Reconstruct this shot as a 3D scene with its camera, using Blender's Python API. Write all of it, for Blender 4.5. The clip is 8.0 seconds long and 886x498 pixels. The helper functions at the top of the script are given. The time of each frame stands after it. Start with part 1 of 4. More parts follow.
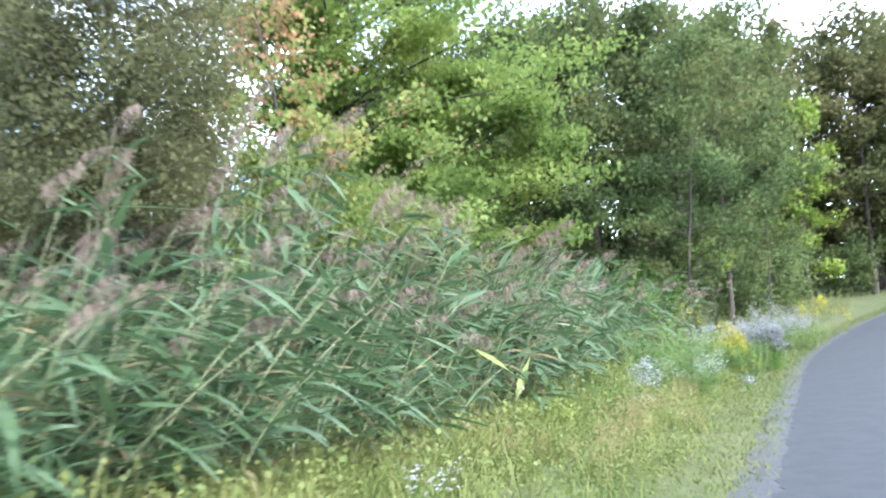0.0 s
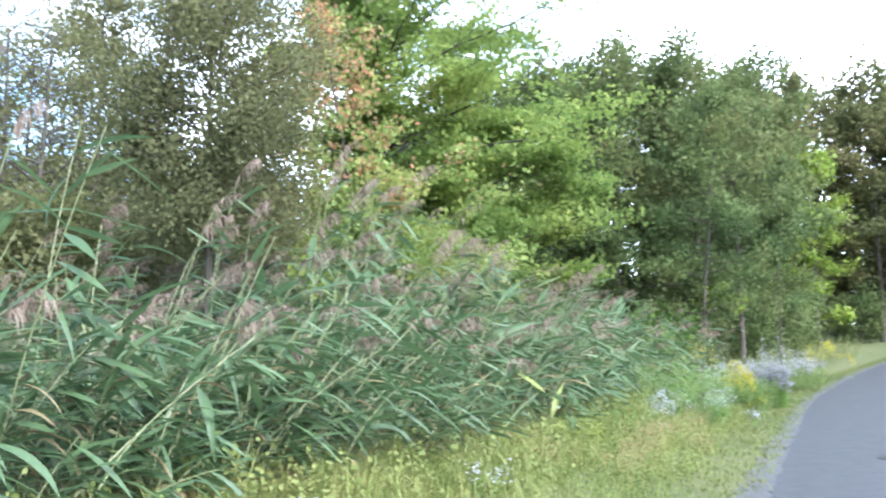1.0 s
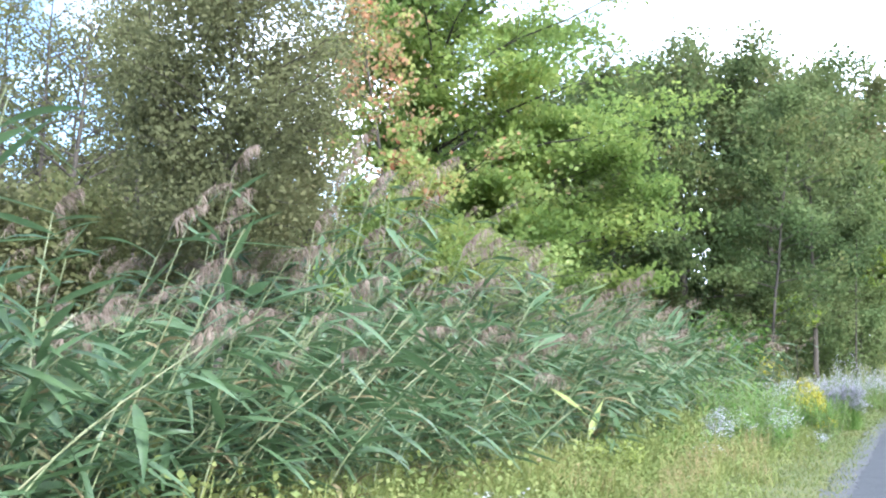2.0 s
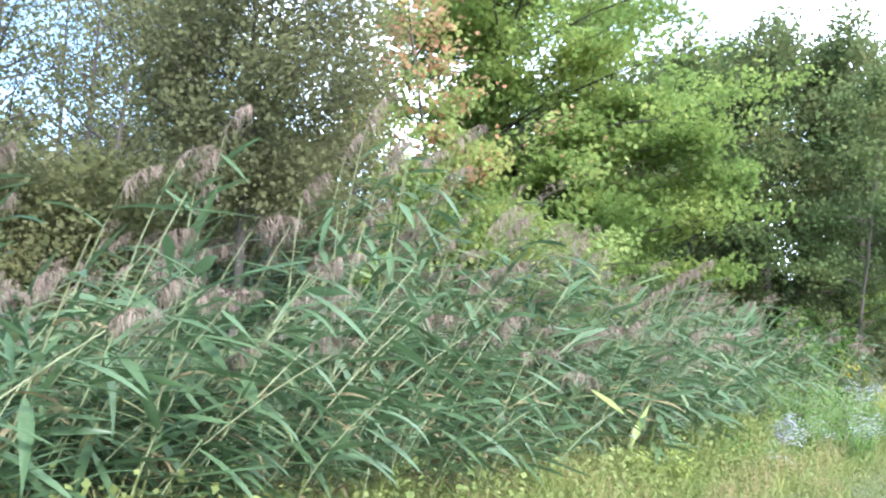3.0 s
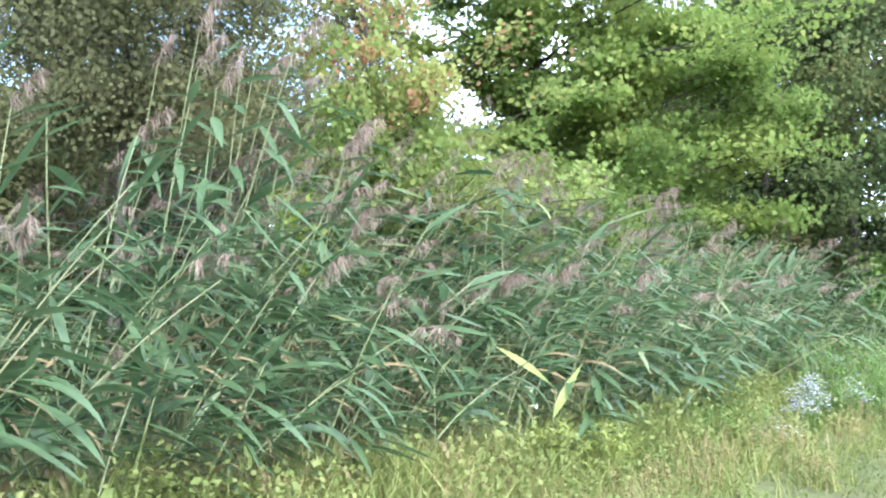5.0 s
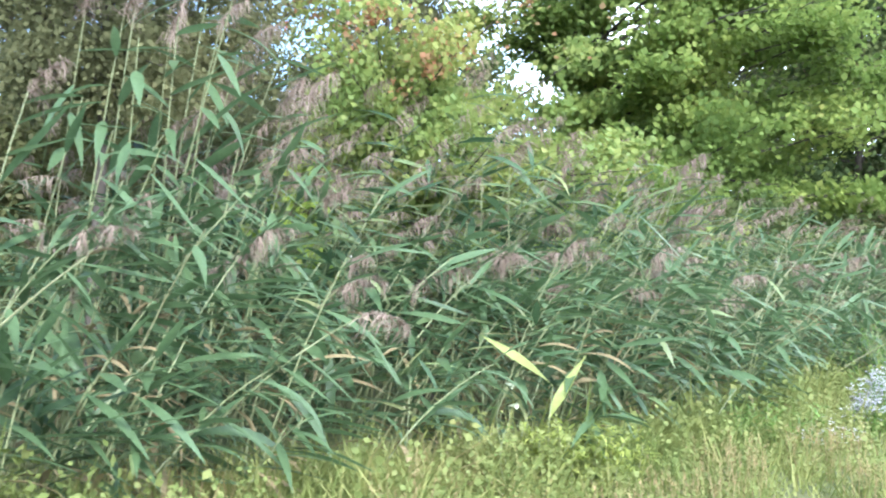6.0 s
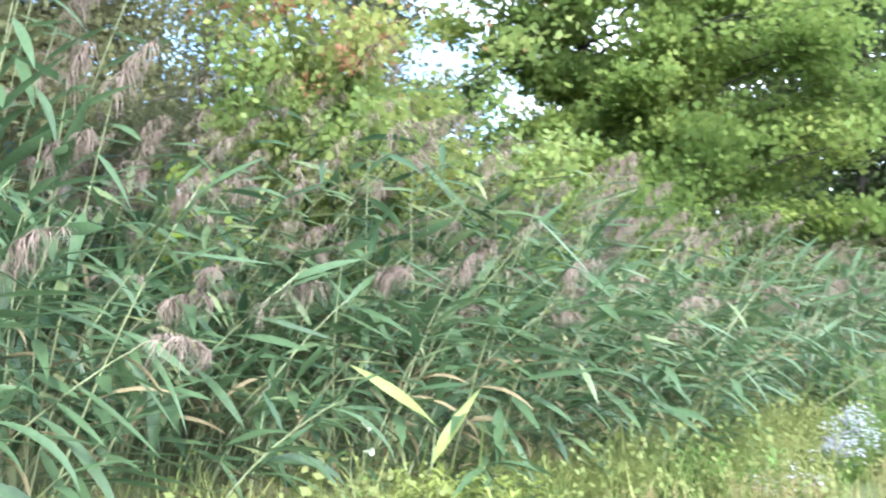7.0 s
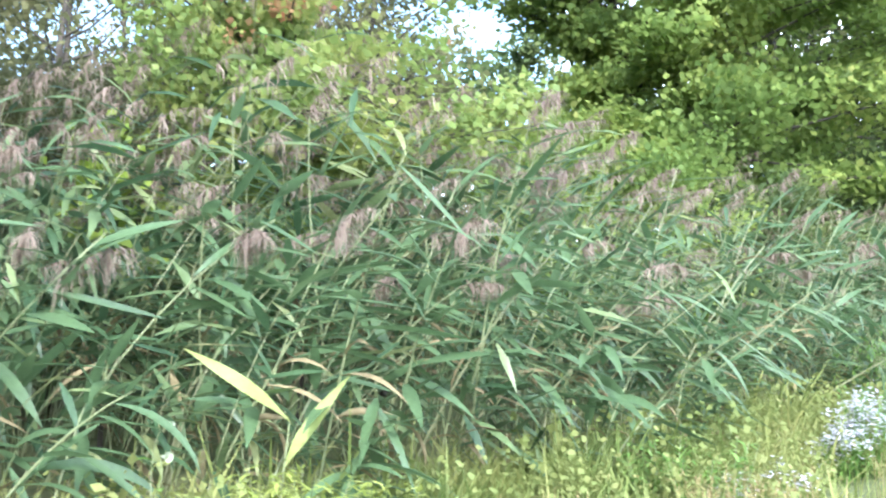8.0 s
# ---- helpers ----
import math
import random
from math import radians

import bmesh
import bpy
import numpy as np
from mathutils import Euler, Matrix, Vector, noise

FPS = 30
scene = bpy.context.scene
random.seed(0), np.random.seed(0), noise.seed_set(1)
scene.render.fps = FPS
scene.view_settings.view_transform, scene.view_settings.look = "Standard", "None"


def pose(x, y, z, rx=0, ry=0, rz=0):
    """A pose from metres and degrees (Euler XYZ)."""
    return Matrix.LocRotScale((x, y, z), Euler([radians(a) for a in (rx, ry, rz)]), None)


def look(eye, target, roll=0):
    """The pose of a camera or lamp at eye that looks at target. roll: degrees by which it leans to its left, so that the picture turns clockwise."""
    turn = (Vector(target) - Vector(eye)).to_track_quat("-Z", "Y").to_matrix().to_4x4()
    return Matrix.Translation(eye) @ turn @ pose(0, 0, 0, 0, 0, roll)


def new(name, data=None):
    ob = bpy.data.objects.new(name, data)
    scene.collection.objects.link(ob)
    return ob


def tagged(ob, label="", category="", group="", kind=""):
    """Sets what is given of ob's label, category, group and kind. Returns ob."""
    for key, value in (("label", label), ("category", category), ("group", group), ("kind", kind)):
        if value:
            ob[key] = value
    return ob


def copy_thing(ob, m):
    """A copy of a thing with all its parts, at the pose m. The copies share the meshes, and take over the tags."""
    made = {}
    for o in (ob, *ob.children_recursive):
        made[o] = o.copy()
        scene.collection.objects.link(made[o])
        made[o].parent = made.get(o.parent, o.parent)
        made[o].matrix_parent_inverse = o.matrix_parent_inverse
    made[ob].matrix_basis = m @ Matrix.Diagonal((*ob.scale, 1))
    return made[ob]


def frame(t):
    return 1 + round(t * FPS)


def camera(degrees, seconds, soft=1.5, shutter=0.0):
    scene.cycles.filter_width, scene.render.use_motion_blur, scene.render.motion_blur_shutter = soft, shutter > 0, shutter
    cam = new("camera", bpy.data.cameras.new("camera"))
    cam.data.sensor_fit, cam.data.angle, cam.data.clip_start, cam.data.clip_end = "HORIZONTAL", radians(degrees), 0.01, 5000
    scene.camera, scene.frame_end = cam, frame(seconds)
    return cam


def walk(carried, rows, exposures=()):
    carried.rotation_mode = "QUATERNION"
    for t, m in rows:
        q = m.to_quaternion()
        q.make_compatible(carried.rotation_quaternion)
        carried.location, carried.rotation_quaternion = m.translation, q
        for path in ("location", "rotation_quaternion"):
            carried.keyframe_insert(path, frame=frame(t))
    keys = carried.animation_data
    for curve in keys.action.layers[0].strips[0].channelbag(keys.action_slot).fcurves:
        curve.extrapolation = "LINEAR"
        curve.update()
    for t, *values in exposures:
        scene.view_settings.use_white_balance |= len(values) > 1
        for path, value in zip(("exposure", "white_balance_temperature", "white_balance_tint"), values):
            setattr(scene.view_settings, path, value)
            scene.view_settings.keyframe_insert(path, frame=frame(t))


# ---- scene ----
cam = camera(43.0, 8.0, soft=2.1, shutter=0.2)
PATH = [
    (0, look((-1.028, -1.058, 1.370), (0.783, 8.752, 2.062), -4.40)),
    (0.1, look((-1.470, -2.030, 1.361), (0.480, 7.730, 2.084), -3.50)),
    (0.2, look((-1.865, -2.890, 1.353), (0.260, 6.860, 2.106), -2.70)),
    (0.3, look((-2.219, -3.669, 1.346), (0.026, 6.044, 2.127), -2.05)),
    (0.5, look((-2.097, -3.449, 1.346), (0.115, 6.264, 2.224), -1.12)),
    (1, look((-1.793, -2.898, 1.346), (-0.111, 6.914, 2.296), -1.79)),
    (1.2, look((-1.659, -2.718, 1.350), (-0.508, 7.162, 2.383), -2.14)),
    (2.3, look((-0.910, -1.438, 1.423), (-0.044, 8.474, 2.422), 0.82)),
    (2.5, look((-0.785, -1.208, 1.426), (-0.479, 8.737, 2.430), 0.90)),
    (3, look((-0.415, -0.614, 1.452), (-0.169, 9.343, 2.350), 1.39)),
    (3.5, look((0.000, -0.000, 1.451), (-0.295, 9.961, 2.287), 0.51)),
    (3.7, look((0.177, 0.216, 1.450), (-0.597, 10.153, 2.263), 0.31)),
    (4, look((0.497, 0.509, 1.447), (0.204, 10.481, 2.126), 0.04)),
    (4.2, look((0.750, 0.702, 1.446), (0.613, 10.683, 2.038), -0.55)),
    (5.3, look((1.777, 1.772, 1.378), (0.729, 11.703, 1.907), 1.00)),
    (5.5, look((1.912, 2.005, 1.376), (0.840, 11.936, 1.857), 1.58)),
    (6, look((2.284, 2.636, 1.386), (0.554, 12.476, 1.812), 0.56)),
    (6.5, look((2.646, 3.271, 1.386), (1.381, 13.181, 1.829), 0.05)),
    (7, look((2.912, 4.026, 1.369), (1.031, 13.826, 2.025), 1.02)),
    (7.2, look((3.057, 4.281, 1.366), (0.285, 13.856, 2.163), 1.20)),
    (7.5, look((3.351, 4.697, 1.368), (0.642, 14.290, 2.166), 1.38)),
    (8, look((3.739, 5.360, 1.375), (1.122, 15.002, 1.804), 0.53)),
]

walk(cam, PATH, exposures=[(0.0, 1.63, 5680, 8), (5.5, 1.70, 5680, 8), (6.5, 1.74, 5680, 8), (7.5, 1.96, 5680, 8), (8.0, 1.98, 5670, 8)])

# ---- sky, sun ----
SUN_ELEVATION, SUN_AZIMUTH = 38.0, 168.0   # degrees; azimuth clockwise from +y


def make_world():
    w = bpy.data.worlds.new("sky")
    scene.world = w
    w.use_nodes = True
    nt = w.node_tree
    n, l = nt.nodes, nt.links
    n.clear()
    out = n.new("ShaderNodeOutputWorld")
    bg = n.new("ShaderNodeBackground")
    sky = n.new("ShaderNodeTexSky")
    sky.sky_type = "NISHITA"
    sky.sun_disc = False
    sky.sun_elevation = radians(SUN_ELEVATION)
    sky.sun_rotation = radians(SUN_AZIMUTH)
    co = n.new("ShaderNodeTexCoord")
    mp = n.new("ShaderNodeMapping")
    mp.inputs["Scale"].default_value = (1.0, 1.0, 2.2)
    cl = n.new("ShaderNodeTexNoise")
    cl.inputs["Scale"].default_value = 3.2
    cl.inputs["Detail"].default_value = 6.0
    cl.inputs["Roughness"].default_value = 0.6
    ramp = n.new("ShaderNodeValToRGB")
    ramp.color_ramp.elements[0].position = 0.43
    ramp.color_ramp.elements[1].position = 0.63
    mix = n.new("ShaderNodeMixRGB")
    mix.inputs["Color2"].default_value = (12.2, 12.7, 13.8, 1)
    l.new(co.outputs["Generated"], mp.inputs["Vector"])
    l.new(mp.outputs["Vector"], cl.inputs["Vector"])
    way = n.new("ShaderNodeSeparateXYZ")
    bank = n.new("ShaderNodeMath")          # the cloud bank thins towards -x
    bank.operation = "MULTIPLY_ADD"
    bank.inputs[1].default_value = 0.32
    l.new(co.outputs["Generated"], way.inputs["Vector"])
    l.new(way.outputs["X"], bank.inputs[0])
    l.new(cl.outputs["Fac"], bank.inputs[2])
    l.new(bank.outputs[0], ramp.inputs["Fac"])
    l.new(ramp.outputs["Color"], mix.inputs["Fac"])
    l.new(sky.outputs["Color"], mix.inputs["Color1"])
    l.new(mix.outputs["Color"], bg.inputs["Color"])
    bg.inputs["Strength"].default_value = 0.15
    l.new(bg.outputs["Background"], out.inputs["Surface"])


make_world()
sun = new("sun", bpy.data.lights.new("sun", "SUN"))
sun.data.energy = 2.5
sun.data.angle = radians(9)
sun.data.color = (1.0, 0.96, 0.89)
_a, _e = radians(SUN_AZIMUTH), radians(SUN_ELEVATION)
sun.matrix_world = look((40 * math.sin(_a) * math.cos(_e), 40 * math.cos(_a) * math.cos(_e), 40 * math.sin(_e)), (0, 0, 0))


# ---- materials ----
def material(name, rough=0.6, spec=0.4):
    m = bpy.data.materials.new(name)
    m.use_nodes = True
    b = m.node_tree.nodes["Principled BSDF"]
    b.inputs["Roughness"].default_value = rough
    b.inputs["Specular IOR Level"].default_value = spec
    return m, m.node_tree.nodes, m.node_tree.links, b


def ramp_node(n, stops):
    r = n.new("ShaderNodeValToRGB")
    e = r.color_ramp.elements
    while len(e) < len(stops):
        e.new(0.5)
    for k, (p, c) in enumerate(stops):
        e[k].position = p
        e[k].color = (*c, 1)
    return r


def leaf_material(name, stops, rough=0.5, through_light=0.35, spec=0.35, patch=0.0, patch_scale=0.6, grain=30.0):
    """Foliage: colour by leaf, large patches that drift along the stops, fine mottling, some light through the blade."""
    m, n, l, b = material(name, rough, spec)
    geo = n.new("ShaderNodeNewGeometry")
    co = n.new("ShaderNodeTexCoord")
    big = n.new("ShaderNodeTexNoise")
    big.inputs["Scale"].default_value = patch_scale
    big.inputs["Detail"].default_value = 2.0
    l.new(co.outputs["Object"], big.inputs["Vector"])
    spread = n.new("ShaderNodeMath")
    spread.operation = "MULTIPLY_ADD"
    spread.inputs[1].default_value = 1.0 - patch
    l.new(geo.outputs["Random Per Island"], spread.inputs[0])
    off = n.new("ShaderNodeMapRange")
    off.inputs["From Min"].default_value = 0.3
    off.inputs["From Max"].default_value = 0.7
    off.inputs["To Max"].default_value = patch
    l.new(big.outputs["Fac"], off.inputs["Value"])
    l.new(off.outputs["Result"], spread.inputs[2])
    r = ramp_node(n, stops)
    l.new(spread.outputs[0], r.inputs["Fac"])
    fine = n.new("ShaderNodeTexNoise")
    fine.inputs["Scale"].default_value = grain
    fine.inputs["Detail"].default_value = 3.0
    l.new(co.outputs["Object"], fine.inputs["Vector"])
    mott = n.new("ShaderNodeMapRange")
    mott.inputs["To Min"].default_value = 0.72
    mott.inputs["To Max"].default_value = 1.28
    l.new(fine.outputs["Fac"], mott.inputs["Value"])
    mul = n.new("ShaderNodeMixRGB")
    mul.blend_type = "MULTIPLY"
    mul.inputs["Fac"].default_value = 1.0
    l.new(r.outputs["Color"], mul.inputs["Color1"])
    l.new(mott.outputs["Result"], mul.inputs["Color2"])
    l.new(mul.outputs["Color"], b.inputs["Base Color"])
    bump = n.new("ShaderNodeBump")
    bump.inputs["Strength"].default_value = 0.25
    bump.inputs["Distance"].default_value = 0.004
    l.new(fine.outputs["Fac"], bump.inputs["Height"])
    l.new(bump.outputs["Normal"], b.inputs["Normal"])
    tr = n.new("ShaderNodeBsdfTranslucent")
    l.new(mul.outputs["Color"], tr.inputs["Color"])
    mx = n.new("ShaderNodeMixShader")
    mx.inputs["Fac"].default_value = through_light
    l.new(b.outputs["BSDF"], mx.inputs[1])
    l.new(tr.outputs["BSDF"], mx.inputs[2])
    l.new(mx.outputs["Shader"], n["Material Output"].inputs["Surface"])
    return m


def rough_material(name, dark, light, scale, rough=0.9, bump_d=0.01, second=None, stretch=(1, 1, 1), spec=0.3):
    """Bark, soil, asphalt: two scales of noise between two colours, with relief."""
    m, n, l, b = material(name, rough, spec)
    co = n.new("ShaderNodeTexCoord")
    mp = n.new("ShaderNodeMapping")
    mp.inputs["Scale"].default_value = stretch
    l.new(co.outputs["Object"], mp.inputs["Vector"])
    a = n.new("ShaderNodeTexNoise")
    a.inputs["Scale"].default_value = scale
    a.inputs["Detail"].default_value = 6.0
    a.inputs["Roughness"].default_value = 0.65
    l.new(mp.outputs["Vector"], a.inputs["Vector"])
    r = ramp_node(n, [(0.32, dark), (0.68, light)])
    l.new(a.outputs["Fac"], r.inputs["Fac"])
    big = n.new("ShaderNodeTexNoise")
    big.inputs["Scale"].default_value = scale * 0.06
    big.inputs["Detail"].default_value = 3.0
    l.new(mp.outputs["Vector"], big.inputs["Vector"])
    r2 = ramp_node(n, [(0.38, (0, 0, 0)), (0.62, (1, 1, 1))])
    l.new(big.outputs["Fac"], r2.inputs["Fac"])
    mix = n.new("ShaderNodeMixRGB")
    mix.blend_type = "MIX"
    l.new(r2.outputs["Color"], mix.inputs["Fac"])
    l.new(r.outputs["Color"], mix.inputs["Color1"])
    if second:
        rr = ramp_node(n, [(0.32, second[0]), (0.68, second[1])])
        l.new(a.outputs["Fac"], rr.inputs["Fac"])
        l.new(rr.outputs["Color"], mix.inputs["Color2"])
    else:
        l.new(r.outputs["Color"], mix.inputs["Color2"])
    l.new(mix.outputs["Color"], b.inputs["Base Color"])
    bump = n.new("ShaderNodeBump")
    bump.inputs["Strength"].default_value = 0.6
    bump.inputs["Distance"].default_value = bump_d
    l.new(a.outputs["Fac"], bump.inputs["Height"])
    l.new(bump.outputs["Normal"], b.inputs["Normal"])
    return m


M_REED = leaf_material("reed_leaf", [(0.0, (0.036, 0.072, 0.033)), (0.3, (0.0625, 0.114, 0.051)), (0.6, (0.103, 0.163, 0.072)), (0.8, (0.172, 0.228, 0.098)), (0.93, (0.28, 0.295, 0.125)), (1.0, (0.34, 0.30, 0.15))], 0.40, 0.36, 0.5, 0.2, 0.5, 40)
M_REED_YELLOW = leaf_material("reed_leaf_yellow", [(0.0, (0.34, 0.40, 0.12)), (1.0, (0.46, 0.51, 0.19))], 0.45, 0.5, 0.3)
M_PETAL = leaf_material("white_petal", [(0.0, (0.46, 0.50, 0.36)), (1.0, (0.54, 0.57, 0.42))], 0.6, 0.35, 0.2)
M_STEM = leaf_material("reed_stem", [(0.0, (0.11, 0.15, 0.06)), (0.5, (0.21, 0.24, 0.115)), (1.0, (0.34, 0.33, 0.19))], 0.45, 0.05, 0.5)
M_CANE = leaf_material("reed_cane", [(0.0, (0.20, 0.22, 0.11)), (1.0, (0.34, 0.33, 0.19))], 0.4, 0.05, 0.5)
M_PANICLE = leaf_material("reed_panicle", [(0.0, (0.150, 0.110, 0.088)), (0.5, (0.270, 0.205, 0.165)), (1.0, (0.46, 0.37, 0.30))], 0.85, 0.38, 0.12, 0.3, 0.8, 60)
M_DRY = leaf_material("dry_leaf", [(0.0, (0.14, 0.11, 0.065)), (1.0, (0.33, 0.27, 0.15))], 0.8, 0.2, 0.1)
M_GRASS = leaf_material("verge_grass", [(0.0, (0.10, 0.155, 0.043)), (0.4, (0.200, 0.240, 0.072)), (0.75, (0.31, 0.31, 0.11)), (0.9, (0.37, 0.29, 0.15)), (1.0, (0.30, 0.18, 0.11))], 0.6, 0.35, 0.25, 0.55, 0.6, 30)
M_FORB = leaf_material("forb_leaf", [(0.0, (0.125, 0.168, 0.050)), (0.4, (0.185, 0.222, 0.068)), (0.8, (0.25, 0.265, 0.093)), (1.0, (0.36, 0.34, 0.14))], 0.6, 0.4, 0.2, 0.7, 1.1, 40)
M_LAWN = leaf_material("mown_grass", [(0.0, (0.085, 0.125, 0.034)), (0.6, (0.155, 0.185, 0.056)), (1.0, (0.25, 0.215, 0.10))], 0.6, 0.3, 0.2, 0.4, 0.4, 30)
M_MAPLE = leaf_material("maple_leaf", [(0.0, (0.130, 0.198, 0.056)), (0.4, (0.217, 0.295, 0.080)), (0.75, (0.335, 0.395, 0.108)), (0.95, (0.47, 0.46, 0.15)), (0.985, (0.50, 0.22, 0.11)), (1.0, (0.55, 0.18, 0.11))], 0.55, 0.60, 0.15, 0.62, 0.45, 12)
M_TURNING = leaf_material("turning_maple_leaf", [(0.0, (0.15, 0.22, 0.065)), (0.35, (0.21, 0.28, 0.08)), (0.70, (0.33, 0.36, 0.11)), (0.93, (0.46, 0.43, 0.15)), (0.97, (0.55, 0.30, 0.14)), (1.0, (0.62, 0.22, 0.12))], 0.5, 0.52, 0.25, 0.66, 0.9, 12)
M_FLAME = leaf_material("orange_maple_leaf", [(0.0, (0.30, 0.25, 0.12)), (0.5, (0.40, 0.25, 0.13)), (0.85, (0.50, 0.23, 0.13)), (1.0, (0.60, 0.16, 0.10))], 0.5, 0.5, 0.2, 0.4, 1.5, 12)
M_OLIVE = leaf_material("olive_brown_leaf", [(0.0, (0.108, 0.114, 0.056)), (0.5, (0.164, 0.166, 0.080)), (0.85, (0.222, 0.208, 0.105)), (1.0, (0.28, 0.205, 0.12))], 0.7, 0.42, 0.06, 0.65, 0.35, 12)
M_DARK = leaf_material("dark_tree_leaf", [(0.0, (0.060, 0.092, 0.038)), (0.35, (0.098, 0.138, 0.052)), (0.65, (0.150, 0.180, 0.068)), (0.82, (0.19, 0.19, 0.078)), (1.0, (0.25, 0.18, 0.10))], 0.7, 0.42, 0.08, 0.75, 0.35, 12)
M_BLUEGREEN = leaf_material("grey_green_leaf", [(0.0, (0.062, 0.094, 0.040)), (0.4, (0.110, 0.145, 0.058)), (0.7, (0.165, 0.188, 0.077)), (0.88, (0.20, 0.19, 0.085)), (1.0, (0.25, 0.185, 0.105))], 0.7, 0.42, 0.08, 0.75, 0.35, 12)
M_LIME = leaf_material("lime_leaf", [(0.0, (0.14, 0.22, 0.04)), (0.6, (0.25, 0.33, 0.055)), (1.0, (0.37, 0.40, 0.09))], 0.5, 0.45, 0.3, 0.35, 0.4, 12)
M_RUSSET = leaf_material("russet_leaf", [(0.0, (0.086, 0.102, 0.043)), (0.5, (0.138, 0.144, 0.060)), (0.8, (0.195, 0.172, 0.077)), (1.0, (0.29, 0.175, 0.095))], 0.7, 0.42, 0.06, 0.65, 0.25, 12)
M_BARK = rough_material("bark", (0.035, 0.029, 0.024), (0.115, 0.098, 0.082), 9.0, 0.9, 0.02, None, (1, 1, 0.25))
M_ASPHALT = rough_material("asphalt", (0.036, 0.038, 0.043), (0.056, 0.059, 0.066), 60.0, 0.9, 0.004, ((0.042, 0.044, 0.049), (0.066, 0.069, 0.075)))
M_TAR = rough_material("tar", (0.012, 0.012, 0.013), (0.03, 0.03, 0.033), 40.0, 0.8, 0.004)
M_GRAVEL = rough_material("gravel", (0.056, 0.056, 0.062), (0.096, 0.096, 0.102), 45.0, 0.95, 0.004, ((0.066, 0.065, 0.070), (0.118, 0.116, 0.120)))
M_SOIL = rough_material("ground_soil_grass", (0.058, 0.076, 0.030), (0.130, 0.145, 0.058), 7.0, 0.95, 0.03, ((0.078, 0.090, 0.036), (0.155, 0.150, 0.068)))
M_ASTER = leaf_material("aster_petal", [(0.0, (0.50, 0.47, 0.58)), (0.6, (0.64, 0.62, 0.69)), (1.0, (0.80, 0.79, 0.82))], 0.7, 0.3, 0.2)
M_ASTER_LILAC = leaf_material("aster_petal_lilac", [(0.0, (0.44, 0.40, 0.51)), (1.0, (0.66, 0.63, 0.71))], 0.7, 0.3, 0.2)
M_GOLDEN = leaf_material("goldenrod_flower", [(0.0, (0.40, 0.34, 0.05)), (1.0, (0.62, 0.56, 0.09))], 0.8, 0.25, 0.1)
M_SEED = leaf_material("seeding_grass", [(0.0, (0.24, 0.21, 0.09)), (0.5, (0.38, 0.29, 0.15)), (1.0, (0.46, 0.32, 0.20))], 0.8, 0.3, 0.1, 0.3, 1.5, 40)
M_LIMEWEED = leaf_material("lime_weed_leaf", [(0.0, (0.24, 0.30, 0.07)), (0.6, (0.34, 0.39, 0.10)), (1.0, (0.44, 0.45, 0.14))], 0.6, 0.4, 0.2, 0.3, 2.0, 30)
M_WEED = leaf_material("weed_leaf", [(0.0, (0.09, 0.18, 0.04)), (0.6, (0.17, 0.29, 0.06)), (1.0, (0.28, 0.37, 0.10))], 0.55, 0.35, 0.3, 0.3, 0.9, 30)


# ---- mesh helpers ----
def mesh_np(name, V, faces, mats, idx=None):
    """A mesh from arrays of points and of faces (each array of faces with one corner count)."""
    me = bpy.data.meshes.new(name)
    V = np.asarray(V, dtype=np.float32)
    loops = np.concatenate([f.ravel() for f in faces]).astype(np.int32)
    sizes = np.concatenate([np.full(len(f), f.shape[1]) for f in faces]).astype(np.int32)
    me.vertices.add(len(V))
    me.vertices.foreach_set("co", V.ravel())
    me.loops.add(len(loops))
    me.loops.foreach_set("vertex_index", loops)
    me.polygons.add(len(sizes))
    me.polygons.foreach_set("loop_start", np.concatenate([[0], np.cumsum(sizes)[:-1]]).astype(np.int32))
    for m in mats:
        me.materials.append(m)
    if idx is not None:
        me.polygons.foreach_set("material_index", np.asarray(idx, dtype=np.int32))
    me.update(calc_edges=True)
    return me


def part(name, me, parent, label=""):
    ob = new(name, me)
    ob.parent = parent
    if label:
        ob["label"] = label
    return ob


class Bag:
    """Collects points, quads and material slots of many small pieces."""

    def __init__(self):
        self.v, self.f, self.m, self.n = [], [], [], 0

    def add(self, V, F, slot=0):
        self.v.append(V)
        self.f.append(F + self.n)
        self.m.append(np.full(len(F), slot))
        self.n += len(V)

    def arrays(self):
        return np.concatenate(self.v), np.concatenate(self.f), np.concatenate(self.m)

    def mesh(self, name, mats):
        V, F, m = self.arrays()
        return mesh_np(name, V, [F], mats, m)


def unit(v):
    v = np.asarray(v, float)
    return v / np.maximum(np.linalg.norm(v, axis=-1, keepdims=True), 1e-9)


